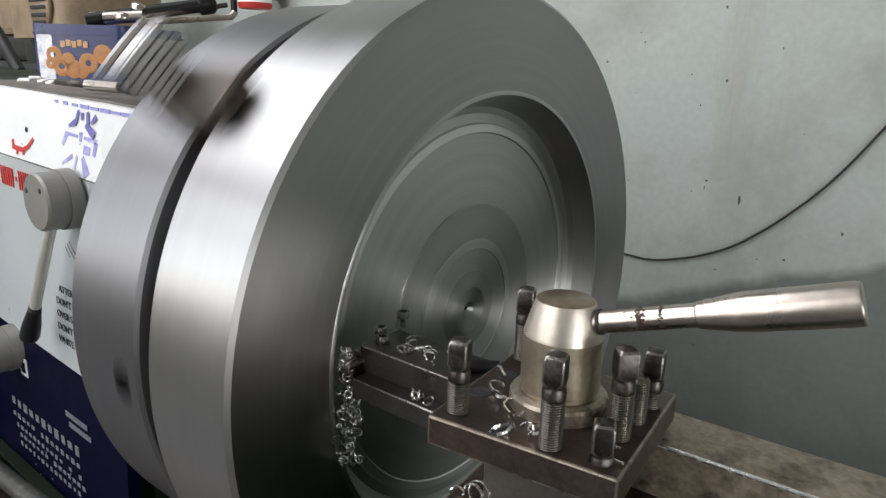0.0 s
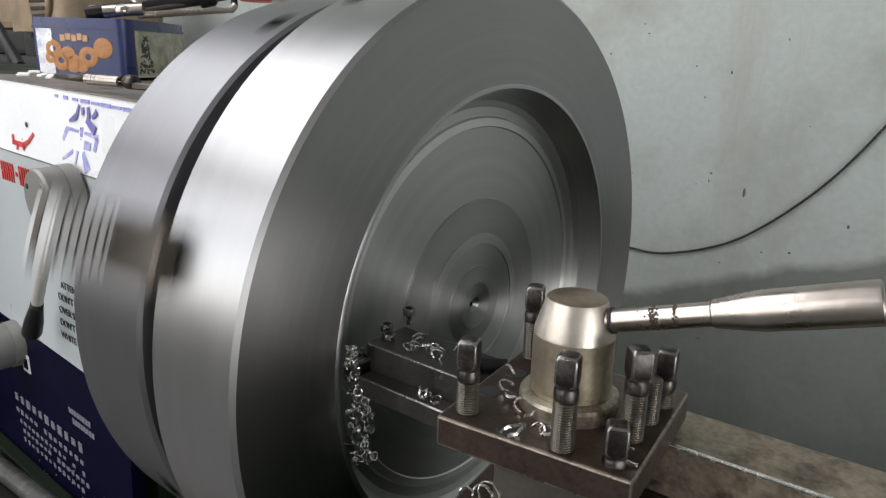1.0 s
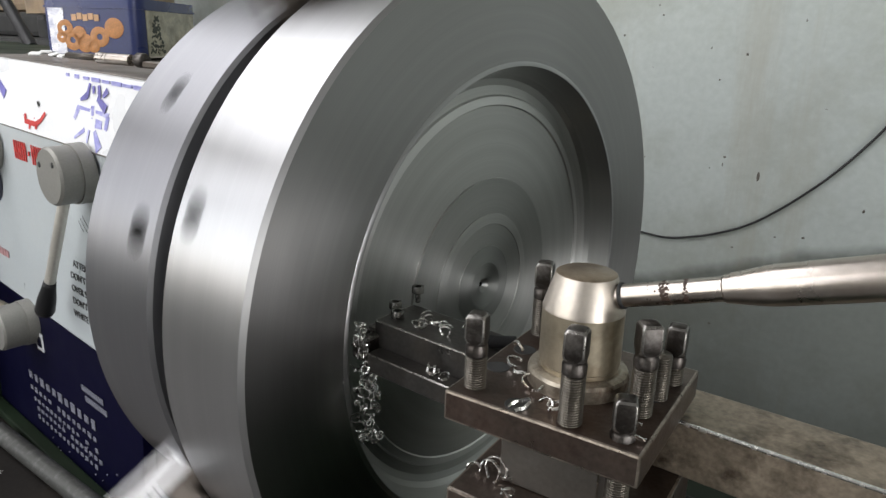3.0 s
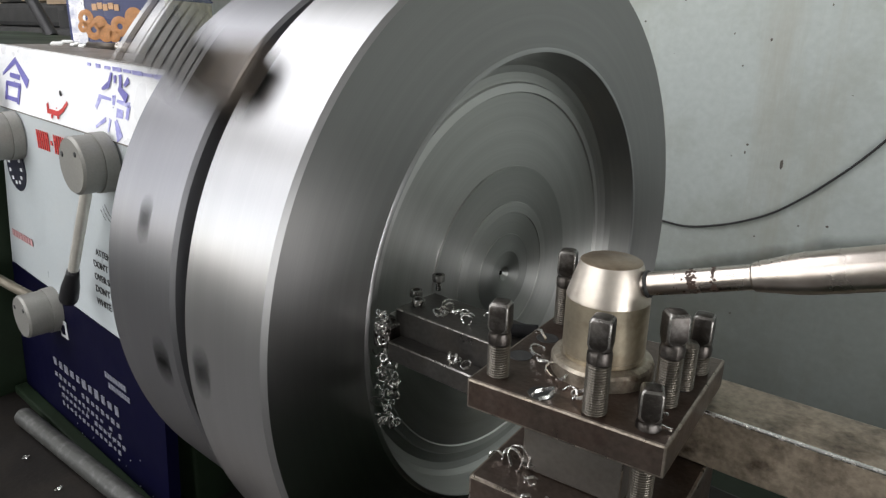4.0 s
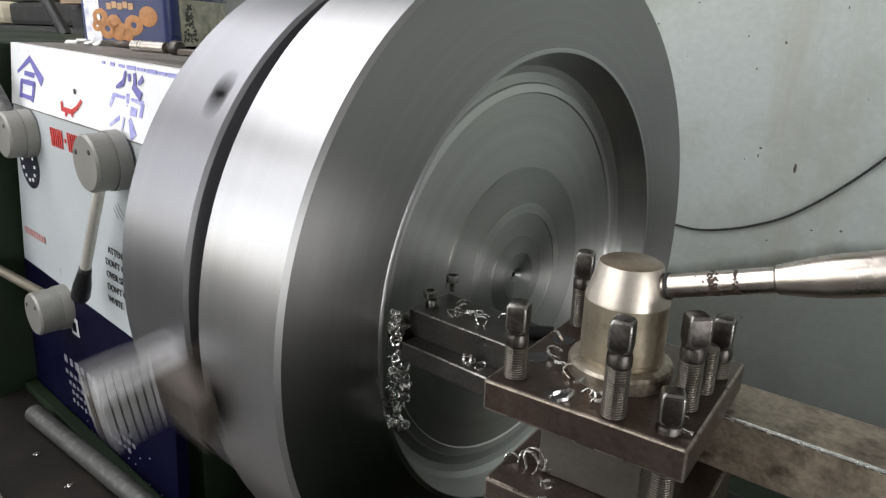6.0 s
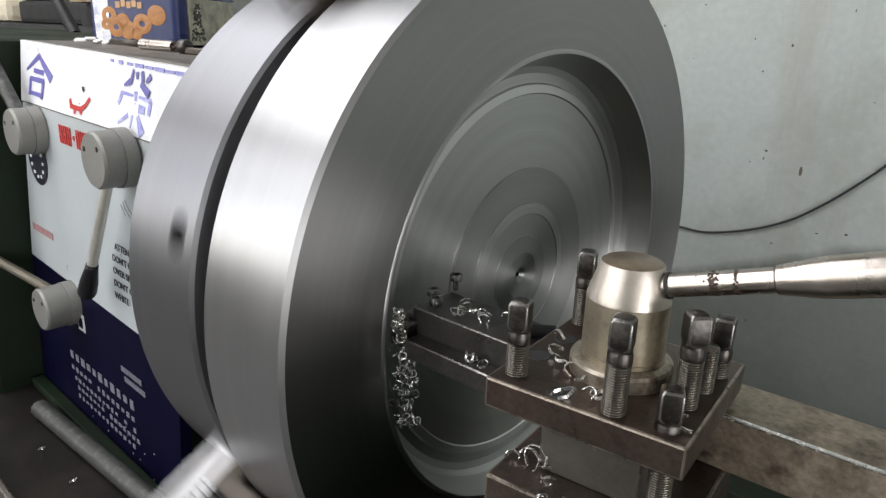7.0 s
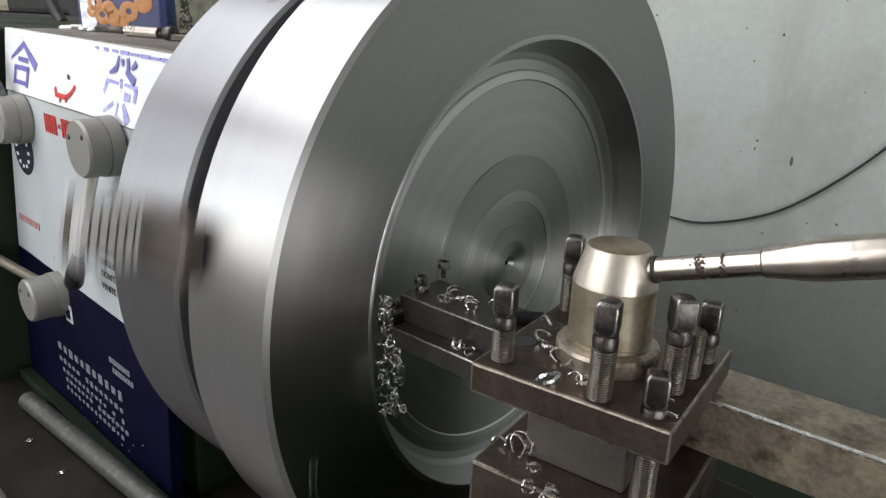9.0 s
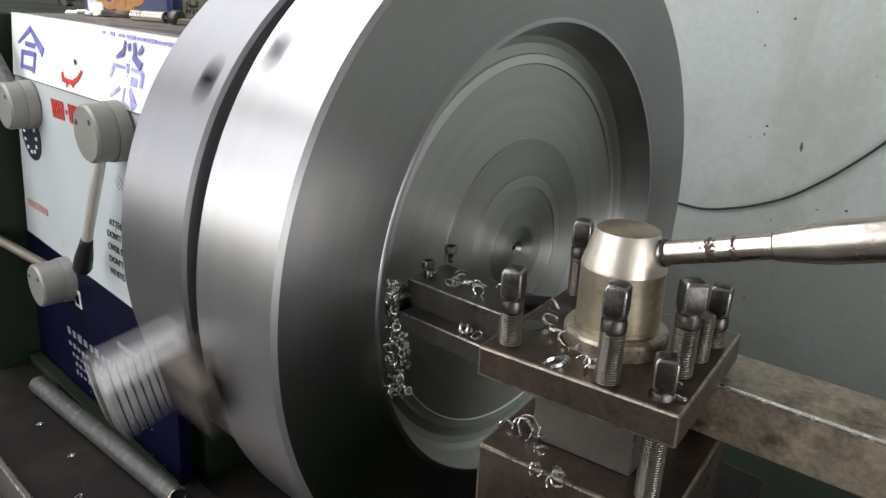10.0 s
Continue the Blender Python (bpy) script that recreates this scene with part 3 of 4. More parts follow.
rod = sharp(part("handle_rod", lathe([(0, 0.022), (0.0077, 0.022), (0.0077, 0.094), (0, 0.094)], 40), M_HANDLE, toolpost, "worn bright steel handle rod", at=handle_m))
bm = lathe([(0, 0.0905), (0.0080, 0.0905), (0.0088, 0.0915), (0.0098, 0.099), (0.0118, 0.113), (0.0124, 0.121), (0.0128, 0.174), (0.0125, 0.1785), (0.0115, 0.1795), (0, 0.1795)], 48)
sharp(part("handle_grip", bm, M_HANDLE, rod, "polished steel sleeve grip"), 20)
rng = random.Random(21)
for z, w, n_, big in ((0.0465, 0.0022, 14, 0.0008), (0.0560, 0.0034, 120, 0.0013), (0.0695, 0.0017, 110, 0.0011)):
    spots = bmesh.new()
    for k in range(n_):
        a = rng.uniform(0, 2 * math.pi)
        own = lathe([(0, 0.00012), (big * rng.uniform(0.35, 1.0), 0.0)], 7)
        for v in own.verts:
            v.co.x *= rng.uniform(0.7, 1.3)
            v.co.y *= rng.uniform(0.7, 1.3)
        own.transform(Matrix.Translation((0.00776 * math.cos(a), 0.00776 * math.sin(a), z + rng.gauss(0, w * 0.5))) @ Vector((math.cos(a), math.sin(a), 0)).to_track_quat("Z", "Y").to_matrix().to_4x4())
        merge(spots, own)
    part("rust_ring", spots, M_RUST, rod, "ring of dark brown rust spots")
part("set_ring", lathe([(0.0077, 0.0255), (0.0088, 0.026), (0.0088, 0.028), (0.0077, 0.0285)], 40), M_DARK, rod)

# ---- cutting tool ----
tool = tagged(empty("tool_holder", pose(0, 0, 0)), "dark steel cutting tool holder clamped in the toolpost", "tool holder")
part("bar", box(0.014, 0.205, -0.245, -0.190, 1.1003, 1.1445, 0.0015, 2), M_TOOLBAR, tool)
part("ledge", box(0.022, 0.20, -0.264, -0.2453, 1.1003, 1.119, 0.0012, 1), M_TOOLBAR, tool)
bm = box(0.0015, 0.020, -0.263, -0.236, 1.108, 1.131, 0.003, 2)
part("tip", bm, M_BLACK, tool, "black cutting tip touching the disc")
part("web", box(0.003, 0.030, -0.2445, -0.2, 1.1003, 1.136, 0.004, 2), M_BLACK, tool)


def cap_screw(x, y, z, r, hh, up):
    bm = lathe([(0, z + up), (0.0045 * r, z + up), (0.0045 * r, z + up + hh - 0.003), (0.0042 * r, z + up + hh - 0.003), (0.0, z + up + hh - 0.003)], 6)
    own = lathe([(0.0, z + up), (0.0072 * r, z + up), (0.0072 * r, z + up + hh - 0.0008), (0.0066 * r, z + up + hh), (0.0042 * r, z + up + hh), (0.0040 * r, z + up + hh - 0.004), (0.0, z + up + hh - 0.004)], 28)
    merge(bm, own)
    if up > 0:
        merge(bm, thread(z - 0.002, z + up, 0.0034 * r, 0.0012, 14))
    bm.transform(Matrix.Translation((x, y, 0)))
    return bm


for x, y, up in ((0.008, -0.210, 0.0), (0.026, -0.226, 0.0), (0.010, -0.179, 0.011)):
    sharp(part("cap_screw", cap_screw(x, y, 1.1446, 0.9, 0.0068, up * 0.75), M_CAP, tool, "grey socket cap screw"))

clamp_key = tagged(tube([(0.118, -0.232, 1.1510), (0.150, -0.210, 1.1510)], 0.0060, 12, "clamp_key", M_GRIP, smooth=False), "short black round key lying on the tool holder", "key")

# second square bar in the far slot
bar_m = pose(0.245, -0.229, 1.1, 0, 0, 2.6)
spare = tagged(empty("spare_tool_bar", bar_m), "rust-stained square steel bar clamped in the toolpost", "tool bar")
part("bar", box(0.03, 0.52, 0.0, 0.058, 0.0005, 0.0430, 0.0014, 2), M_SLIDE, spare)
bm = box(0.03, 0.52, -0.0006, 0.0024, 0.0408, 0.0436, 0.0012, 3)
part("worn_edge", bm, M_CHIP, spare, "edge worn bright")

# ---- carriage, bed and tray ----
carriage = tagged(empty("carriage", pose(0, 0, 0)), "dark green-grey lathe carriage with a cross slide under the toolpost", "lathe carriage")
part("top_slide", box(0.175, 0.325, -0.40, -0.15, 0.965, 1.037, 0.004), M_TRAY, carriage)
part("cross_slide", box(0.19, 0.75, -0.42, -0.14, 0.88, 0.965, 0.006), M_GREEN, carriage)
part("saddle", box(0.13, 0.85, -0.40, 0.15, 0.66, 0.88, 0.01), M_GREEN, carriage)
bed = tagged(empty("lathe_bed", pose(0, 0, 0)), "dark oily cast iron lathe bed with a chip tray", "lathe bed")
part("bed_casting", box(-1.9, 3.2, -0.21, 0.42, 0.0, 0.60, 0.01), M_TRAY, bed)
part("rail", box(-0.3, 3.2, -0.20, -0.12, 0.60, 0.66, 0.005), M_SLIDE, bed)
part("rail", box(-0.3, 3.2, 0.25, 0.33, 0.60, 0.66, 0.005), M_SLIDE, bed)
part("front_tray", box(-1.9, 3.2, -0.425, -0.212, 0.56, 0.615, 0.004), M_TRAY, bed, "brown oily metal tray along the bed")
part("tray_lip", box(-1.9, 3.2, -0.437, -0.4255, 0.55, 0.632, 0.003), M_TOOLCORE, bed, "worn bright tray lip")
part("bed_front", box(-1.9, 3.2, -0.50, -0.4375, 0.18, 0.44, 0.006), M_DARK, bed)
feed_rod = tagged(tube([(-1.9, -0.47, 0.575), (3.2, -0.47, 0.575)], 0.014, 16, "feed_rod", M_HANDLE, smooth=False), "bright steel feed rod along the bed", "feed rod")
bm = lathe([(0, 0.0), (0.021, 0.0), (0.023, 0.002), (0.023, 0.026), (0.021, 0.028), (0, 0.028)], 32)
rod_bearing = tagged(part("rod_collar", bm, M_KNOB, at=pose(-0.61, -0.452, 0.592)), "dull grey round collar on the feed rod bracket", "collar")
steel_bar = tagged(empty("steel_tube", pose(0, 0, 0)), "grey steel tube lying on the tray below the headstock", "steel tube")
p0, p1 = Vector((-0.990, -0.297, 0.633)), Vector((-0.470, -0.270, 0.633))
q = (p1 - p0).to_track_quat("Z", "Y").to_matrix().to_4x4()
ln = (p1 - p0).length
sharp(part("tube_body", lathe([(0.0165, 0.0), (0.0175, 0.001), (0.0175, ln - 0.001), (0.0165, ln), (0.0125, ln), (0.0125, ln - 0.2), (0.0, ln - 0.2)], 40), M_PIPE, steel_bar, at=Matrix.Translation(p0) @ q))

part("tube_mouth", lathe([(0.0126, 0.0), (0.0176, 0.0), (0.0176, 0.003), (0.0126, 0.003)], 40, closed=True), M_HANDLE, steel_bar, "bright cut end", at=Matrix.Translation(p1) @ q)

# ---- headstock ----
headstock = tagged(empty("headstock", Matrix.Translation((-1.09, 0, 1.348)) @ pose(0, 0, 0, 0, 1.2, 0) @ Matrix.Translation((1.09, 0, -1.348))), "white and navy painted lathe headstock with lettering", "headstock")


def slab(pts, depth):
    """A plate from four front corners, thickened to the back (+y)."""
    bm = bmesh.new()
    f = [bm.verts.new(p) for p in pts]
    b = [bm.verts.new((p[0], p[1] + depth, p[2])) for p in pts]
    bm.faces.new(f), bm.faces.new(b[::-1])
    for i in range(4):
        j = (i + 1) % 4
        bm.faces.new((f[i], f[j], b[j], b[i]))
    return bm


XR = -0.500
YT, YK, YN, YB = -0.196, -0.216, -0.228, -0.240
part("casting", box(-1.075, XR - 0.003, -0.190, 0.45, 0.60, 1.344, 0.006), M_GREEN, headstock)
part("top_cover", box(-1.12, XR + 0.03, -0.183, 0.455, 1.3445, 1.3500, 0.0015), M_COVER, headstock, "dusty dark top cover")
upper = part("upper_panel", slab([(-1.112, YT, 1.3505), (XR + 0.04, YT, 1.3465), (XR + 0.04, YK, 1.234), (-1.090, YK, 1.238)], 0.012), M_PANEL, headstock, "white sloping nameplate panel")
lower = part("lower_panel", slab([(-1.080, YK - 0.001, 1.2365), (XR + 0.04, YK - 0.001, 1.2325), (XR + 0.04, YN, 0.895), (-1.12, YN, 0.915)], 0.02), M_PANEL2, headstock, "pale grey control panel")
part("panel_seam", slab([(-1.085, YK - 0.0016, 1.2388), (XR + 0.04, YK - 0.0016, 1.2348), (XR + 0.04, YK - 0.0016, 1.2332), (-1.083, YK - 0.0016, 1.2372)], 0.003), M_COVER, headstock, "grimy seam between the two panels")
navy = part("navy_panel", slab([(-1.12, YN - 0.001, 0.9145), (XR, YN - 0.001, 0.8945), (XR, YB, 0.616), (-1.12, YB, 0.616)], 0.02), M_NAVY, headstock, "navy blue lower panel with white print")
part("base_ledge", box(-1.12, XR, -0.266, -0.2405, 0.6155, 0.634, 0.004), M_GREEN, headstock, "dirty olive ledge under the navy panel")
part("end_cover", box(-1.9, -1.128, -0.33, 0.12, 0.56, 1.349, 0.01), M_GREEN, headstock, "dark green end cover")


def on(y, x, z, nx, nz, material, parent, name="mark", d=0.0006):
    return part(name, box(-nx / 2, nx / 2, -d, d, -nz / 2, nz / 2), material, parent, at=pose(x, y, z))


def stroke(parent, material, y, cx, cz, segs, w, slope):
    """One painted sign out of tapered brush strokes: x0, z0, x1, z1 and the width at each end."""
    sign = part("painted_sign", box(-0.001, 0.001, -0.0003, 0.0003, -0.001, 0.001), material, parent, "painted sign", at=pose(cx, y, cz, slope))
    for x0, z0, x1, z1, w0, w1 in segs:
        a, b = Vector((x0, 0, z0)), Vector((x1, 0, z1))
        d = (b - a)
        own = box(0, d.length, -0.0003, 0.0003, -w / 2, w / 2)
        for v in own.verts:
            v.co.z *= w0 if v.co.x < d.length / 2 else w1
        own.transform(Matrix.Translation(a) @ Matrix.Rotation(-math.atan2(d.z, d.x), 4, "Y"))
        part("brush_stroke", own, material, sign)


SL = -10.6
yu = lambda z: YT + (YK - YT) * (1.344 - z) / 0.107 - 0.0016
yl = lambda z: YK - 0.002 + (YN - YK) * (1.245 - z) / 0.34
yn = lambda z: YN - 0.002 + (YB - YN) * (0.905 - z) / 0.289
u, U, V = 0.036, 0.056, 0.052
stroke(upper, M_BLUE, yu(1.289), -1.006, 1.289, [(-1.05 * U, 0.28 * u, 0.02 * U, 1.1 * u, 0.5, 1.1), (0, 1.05 * u, 1.15 * U, 0.02 * u, 0.8, 1.7), (-0.42 * U, 0.30 * u, 0.45 * U, 0.26 * u, 0.8, 0.9), (-0.72 * U, -0.14 * u, 0.55 * U, -0.16 * u, 0.8, 0.9), (-0.66 * U, -0.10 * u, -0.66 * U, -1.0 * u, 0.9, 1.0), (0.48 * U, -0.12 * u, 0.40 * U, -1.08 * u, 1.1, 0.9), (-0.66 * U, -0.86 * u, 0.42 * U, -0.90 * u, 0.7, 0.8)], 0.0105, SL)
stroke(upper, M_BLUE, yu(1.297), -0.612, 1.300, [(-0.20 * V, 0.95 * u, -0.34 * V, 0.35 * u, 0.6, 1.0), (-0.72 * V, 0.22 * u, -0.36 * V, 0.42 * u, 0.5, 1.2), (0.02 * V, 0.86 * u, 0.06 * V, 0.56 * u, 1.0, 0.6), (0.34 * V, 0.92 * u, 0.42 * V, 0.45 * u, 0.9, 1.0), (0.30 * V, 0.40 * u, 0.84 * V, 0.02 * u, 1.0, 1.6), (0.86 * V, 0.78 * u, 0.62 * V, 0.5 * u, 1.2, 0.6)], 0.0085, SL)
# lower strokes, with the panel's glare put into their colour
stroke(upper, M_BLUEPALE, yu(1.290), -0.612, 1.284, [(-0.95 * V, 0.34 * u, -0.16 * V, 0.30 * u, 0.7, 0.5), (0.2 * V, 0.30 * u, 0.98 * V, 0.22 * u, 0.5, 1.0), (-0.88 * V, 0.30 * u, -1.08 * V, -0.18 * u, 1.2, 0.8), (0.94 * V, 0.22 * u, 0.86 * V, -0.36 * u, 1.2, 1.0), (0.0, 0.5 * u, 0.02 * V, 0.1 * u, 1.2, 0.8), (0.24 * V, -0.18 * u, 0.62 * V, -0.20 * u, 1.6, 1.4), (-0.12 * V, -0.5 * u, -0.2 * V, -1.05 * u, 0.8, 0.5), (-0.4 * V, -0.55 * u, -1.0 * V, -0.98 * u, 0.8, 0.5), (0.22 * V, -0.5 * u, 0.56 * V, -1.22 * u, 0.9, 2.2)], 0.0085, SL)
stroke(upper, M_RED, yu(1.262), -0.812, 1.262, [(-0.040, 0.004, -0.034, -0.010, 1.0, 1.0), (-0.036, -0.008, 0.008, -0.009, 1.1, 1.2), (0.006, -0.009, 0.026, 0.000, 1.2, 1.0), (0.024, -0.001, 0.040, 0.013, 1.0, 0.9), (-0.016, -0.008, -0.018, -0.019, 1.0, 0.7), (0.008, -0.008, 0.008, -0.017, 1.0, 0.8)], 0.0072, SL)
part("paint_chip", lathe([(0, -0.0004), (0.0045, -0.0004), (0.005, 0.0)], 9, "y"), M_DARK, upper, "bare spot in the paint", at=pose(-0.800, yu(1.287) - 0.0002, 1.287))
for k in range(9):
    on(yu(1.3405), -0.70 + 0.031 * k, 1.3405 - 0.0004 * k, (0.010, 0.014, 0.018, 0.027, 0.024, 0.029, 0.027, 0.028, 0.028)[k], 0.0045 + 0.0015 * (k % 2), M_BLUEPALE, upper, "print_bar")
# red mark as plain upright bars in pairs
for k in range(7):
    x = -0.894 + 0.0186 * k
    if k == 3:
        on(yl(1.20), x, 1.200, 0.006, 0.007, M_RED, lower, "print_bar")
        continue
    for dx in (-0.0046, 0.0046):
        on(yl(1.20), x + dx, 1.200, 0.0040, 0.033, M_RED, lower, "print_bar")
    on(yl(1.20), x, 1.200 + (0.0, 0.002, 0.008, 0, 0.008, -0.014, 0.004)[k], 0.0054, 0.0050, M_RED, lower, "print_bar")
sharp(part("round_emblem", lathe([(0, 0.0), (0.046, 0.0), (0.046, 0.0015), (0.040, 0.0015), (0.040, 0.0005), (0, 0.0005)], 40, "y"), M_DIAL, lower, "dark round dial plate", at=pose(-1.024, yl(1.128) - 0.001, 1.128)))
for k in range(11):
    a = 2 * math.pi * k / 11
    on(yl(1.128) - 0.002, -1.024 + 0.030 * math.cos(a), 1.128 + 0.030 * math.sin(a), 0.007, 0.006, M_PANEL, lower, "print_bar")
for k in range(8):
    on(yl(0.985), -1.085 + 0.0135 * k, 0.985, 0.010, 0.014, M_REDDULL, lower, "print_bar")
for k, line in enumerate(("ATTEN", "DON'T CH", "OVER SP", "DON'T C", "WHITE")):
    text_part("lettering", line, 0.0170, pose(-0.708 + (0.012 if k == 0 else 0), yl(1.03 - 0.021 * k) - 0.001, 1.035 - 0.0225 * k, 90), M_DARK, lower, "small dark printed lettering")
for r in (0.062, 0.072, 0.082):
    bm = bmesh.new()
    for i in range(14):
        a0, a1 = radians(215 + 10 * i), radians(215 + 10 * (i + 1))
        vs = [bm.verts.new((rr * math.cos(a), 0, rr * math.sin(a))) for rr, a in ((r, a0), (r, a1), (r + 0.0018, a1), (r + 0.0018, a0))]
        bm.faces.new(vs)
    bmesh.ops.solidify(bm, geom=bm.faces[:], thickness=0.0008)
    part("dial_arc", bm, M_DARK, lower, at=pose(-0.600, yl(1.18) - 0.001, 1.165))
# white print on navy, as bars
sq = on(yn(0.83), -0.872, 0.842, 0.030, 0.036, M_PANEL, navy, "label_square")
on(yn(0.83) - 0.0015, -0.872, 0.842, 0.016, 0.020, M_NAVY, navy, "label_square")
rng = random.Random(4)
for row, (z, n_, w, hh, g) in enumerate(((0.752, 11, 0.021, 0.024, 0.0265), (0.724, 14, 0.016, 0.014, 0.0205), (0.703, 15, 0.014, 0.011, 0.0185), (0.686, 15, 0.014, 0.011, 0.0185), (0.668, 14, 0.013, 0.011, 0.0185))):
    for k in range(n_):
        if rng.random() < 0.06:
            continue
        on(yn(z), -0.935 + 0.012 * (row > 1) + 0.012 * (row > 2) + g * k, z, w * rng.uniform(0.6, 0.85), hh * rng.uniform(0.5, 0.8), M_PRINT, navy, "print_bar")
for row in range(2):
    for k in range(8):
        on(yn(0.80), -0.70 + 0.010 * k + 0.01 * row, 0.812 - 0.018 * row, 0.0075, 0.010, M_PRINT, navy, "print_bar")


for k in range(22):
    z = rng.uniform(0.625, 0.70)
    on(yn(z), rng.uniform(-0.86, -0.52), z, rng.uniform(0.001, 0.004), rng.uniform(0.001, 0.003), M_PRINT, navy, "paint_fleck")


def knob(name, x, z, y0, y1, r, lever, grip, label, lr=0.0085, metal=None):
    e = tagged(empty(name, pose(x, 0, z)), label, "control lever")
    hubp = [(0, y0), (r * 0.93, y0), (r, y0 + 0.004), (r * 1.0, y1 - 0.008), (r * 0.94, y1), (0, y1)]
    sharp(part("knob", lathe([(a, b) for a, b in hubp], 56, "y"), M_KNOB, e), 25)
    for dx in (-0.62, 0.46):
        # dark disc in place of the shade inside a pin hole
        bm = lathe([(0, 0), (0.0042, 0), (0.0042, 0.001), (0, 0.001)], 14, "y")
        part("pin_hole", bm, M_DARK, e, at=pose(dx * r * 1.0, y0 - 0.0007, r * (0.40 + 0.10 * dx)))
    a, b = Vector(lever[0]) - Vector((x, 0, z)), Vector(lever[1]) - Vector((x, 0, z))
    tube([tuple(a), tuple(b)], lr, 16, "lever", metal or M_LEVER, e, smooth=False, label="steel lever with shade in its colour" if metal else "bright steel lever")
    sharp(part("flange", lathe([(r * 0.9, y1 - 0.016), (r * 1.05, y1 - 0.016), (r * 1.06, y1 + 0.004), (r * 0.9, y1 + 0.004)], 48, "y"), M_KNOB, e, "shoulder against the panel"), 25)
    if grip:
        c = Vector(grip) - Vector((x, 0, z))
        d = c - b
        m = Matrix.Translation(b) @ d.to_track_quat("Z", "Y").to_matrix().to_4x4()
        L = d.length
        bm = lathe([(0, -0.004), (0.0095, -0.004), (0.0105, 0.006), (0.0145, L * 0.55), (0.0155, L * 0.9), (0.0135, L), (0, L)], 28)
        part("grip", bm, M_GRIP, e, "black plastic grip", at=m)
    return e


knob("speed_lever", -0.626, 1.1925, -0.274, -0.226, 0.0435, ((-0.630, -0.252, 1.163), (-0.713, -0.262, 1.003)), (-0.742, -0.266, 0.945), "grey round lever hub with a bright lever and black grip")
# these two levers take darker colours for the shade they stand in
knob("feed_lever", -0.920, 0.868, -0.290, -0.232, 0.041, ((-0.935, -0.258, 0.893), (-1.27, -0.335, 0.950)), None, "grey round lever hub with a brown lever darkened for shade", 0.0095, M_LEVERSHADE)
knob("gear_lever", -1.003, 1.1905, -0.268, -0.224, 0.0425, ((-1.018, -0.244, 1.215), (-1.17, -0.256, 1.372)), None, "grey round lever hub with a dark upright lever", 0.0125, M_PIPE)

# ---- on and behind the headstock ----
TINM = pose(-1.018, 0.060, 1.3502, 0, 0, 34) @ Matrix.Scale(1.18, 4)
tin = tagged(empty("biscuit_tin", TINM), "open blue biscuit tin with pictures, holding tools", "biscuit tin")


def rounded_box(hx, hy, z0, z1, r, n=6, wall=0.0):
    def ring(ax, ay, rr):
        out = []
        for cx, cy, a0 in ((ax - rr, ay - rr, 0), (-ax + rr, ay - rr, 90), (-ax + rr, -ay + rr, 180), (ax - rr, -ay + rr, 270)):
            for i in range(n + 1):
                a = radians(a0 + 90 * i / n)
                out.append((cx + rr * math.cos(a), cy + rr * math.sin(a)))
        return out
    bm = bmesh.new()
    loops = [[bm.verts.new((x, y, z)) for x, y in ring(hx - w, hy - w, max(0.002, r - w))] for z, w in ((z0, 0.0), (z1, 0.0), (z1, wall), (z0 + 0.002, wall))] if wall else [[bm.verts.new((x, y, z)) for x, y in ring(hx, hy, r)] for z in (z0, z1)]
    for p, q_ in zip(loops, loops[1:]):
        for i in range(len(p)):
            f = bm.faces.new((p[i], p[(i + 1) % len(p)], q_[(i + 1) % len(p)], q_[i]))
            f.smooth = True
    bm.faces.new(loops[0][::-1]), bm.faces.new(loops[-1])
    return bm


sharp(part("tin_body", rounded_box(0.084, 0.105, 0.0, 0.092, 0.020, wall=0.0015), M_TIN, tin))
sharp(part("tin_rim", rounded_box(0.0862, 0.1072, 0.076, 0.079, 0.021), M_TIN, tin))
part("bottom_seam", rounded_box(0.0855, 0.1065, 0.0, 0.003, 0.017), M_HANDLE, tin)
# Pale strip standing for the glare on the tin's rounded left end.
part("glare_strip", box(-0.070, -0.044, -0.1060, -0.1048, 0.004, 0.075), M_TINGLARE, tin, "silvery strip, paled for the glare on the tin's edge")
for x, z, r in ((-0.044, 0.044, 0.014), (-0.032, 0.026, 0.016), (-0.012, 0.022, 0.015), (-0.020, 0.036, 0.012), (0.014, 0.032, 0.016), (0.040, 0.046, 0.016), (-0.050, 0.030, 0.010), (0.002, 0.018, 0.011)):
    bm = lathe([(r, 0), (r * 0.8, -0.0004), (r * 0.45, -0.0004), (r * 0.3 if x in (0.014, -0.044, -0.032) else 0.0, -0.0001)], 24, "y")
    part("biscuit_picture", bm, M_BISCUIT, tin, "printed golden ring biscuit", at=pose(x, -0.1058, z))
for k in range(5):
    part("print_bar", box(-0.004, 0.004, -0.0007, 0.0007, -0.005, 0.005), M_BISCUIT2, tin, at=pose(-0.026 + 0.0095 * k, -0.1062, 0.061 + 0.002 * (k % 2)))
part("side_picture", box(0.0838, 0.0848, -0.086, 0.086, 0.003, 0.075), M_PICTURE, tin, "faded green and brown landscape print")
bm = bmesh.new()
rng = random.Random(11)
for k in range(90):
    z = rng.uniform(0.008, 0.066)
    w = 0.020 * (1 - (z - 0.008) / 0.066) + 0.004
    y = -0.055 + rng.uniform(-w, w)
    own = box(0.0846, 0.0856, y - 0.003, y + 0.003, z - 0.0012, z + 0.0012)
    own.transform(Matrix.Translation((0, y, z)) @ Matrix.Rotation(rng.uniform(-0.8, 0.8), 4, "X") @ Matrix.Translation((0, -y, -z)))
    merge(bm, own)
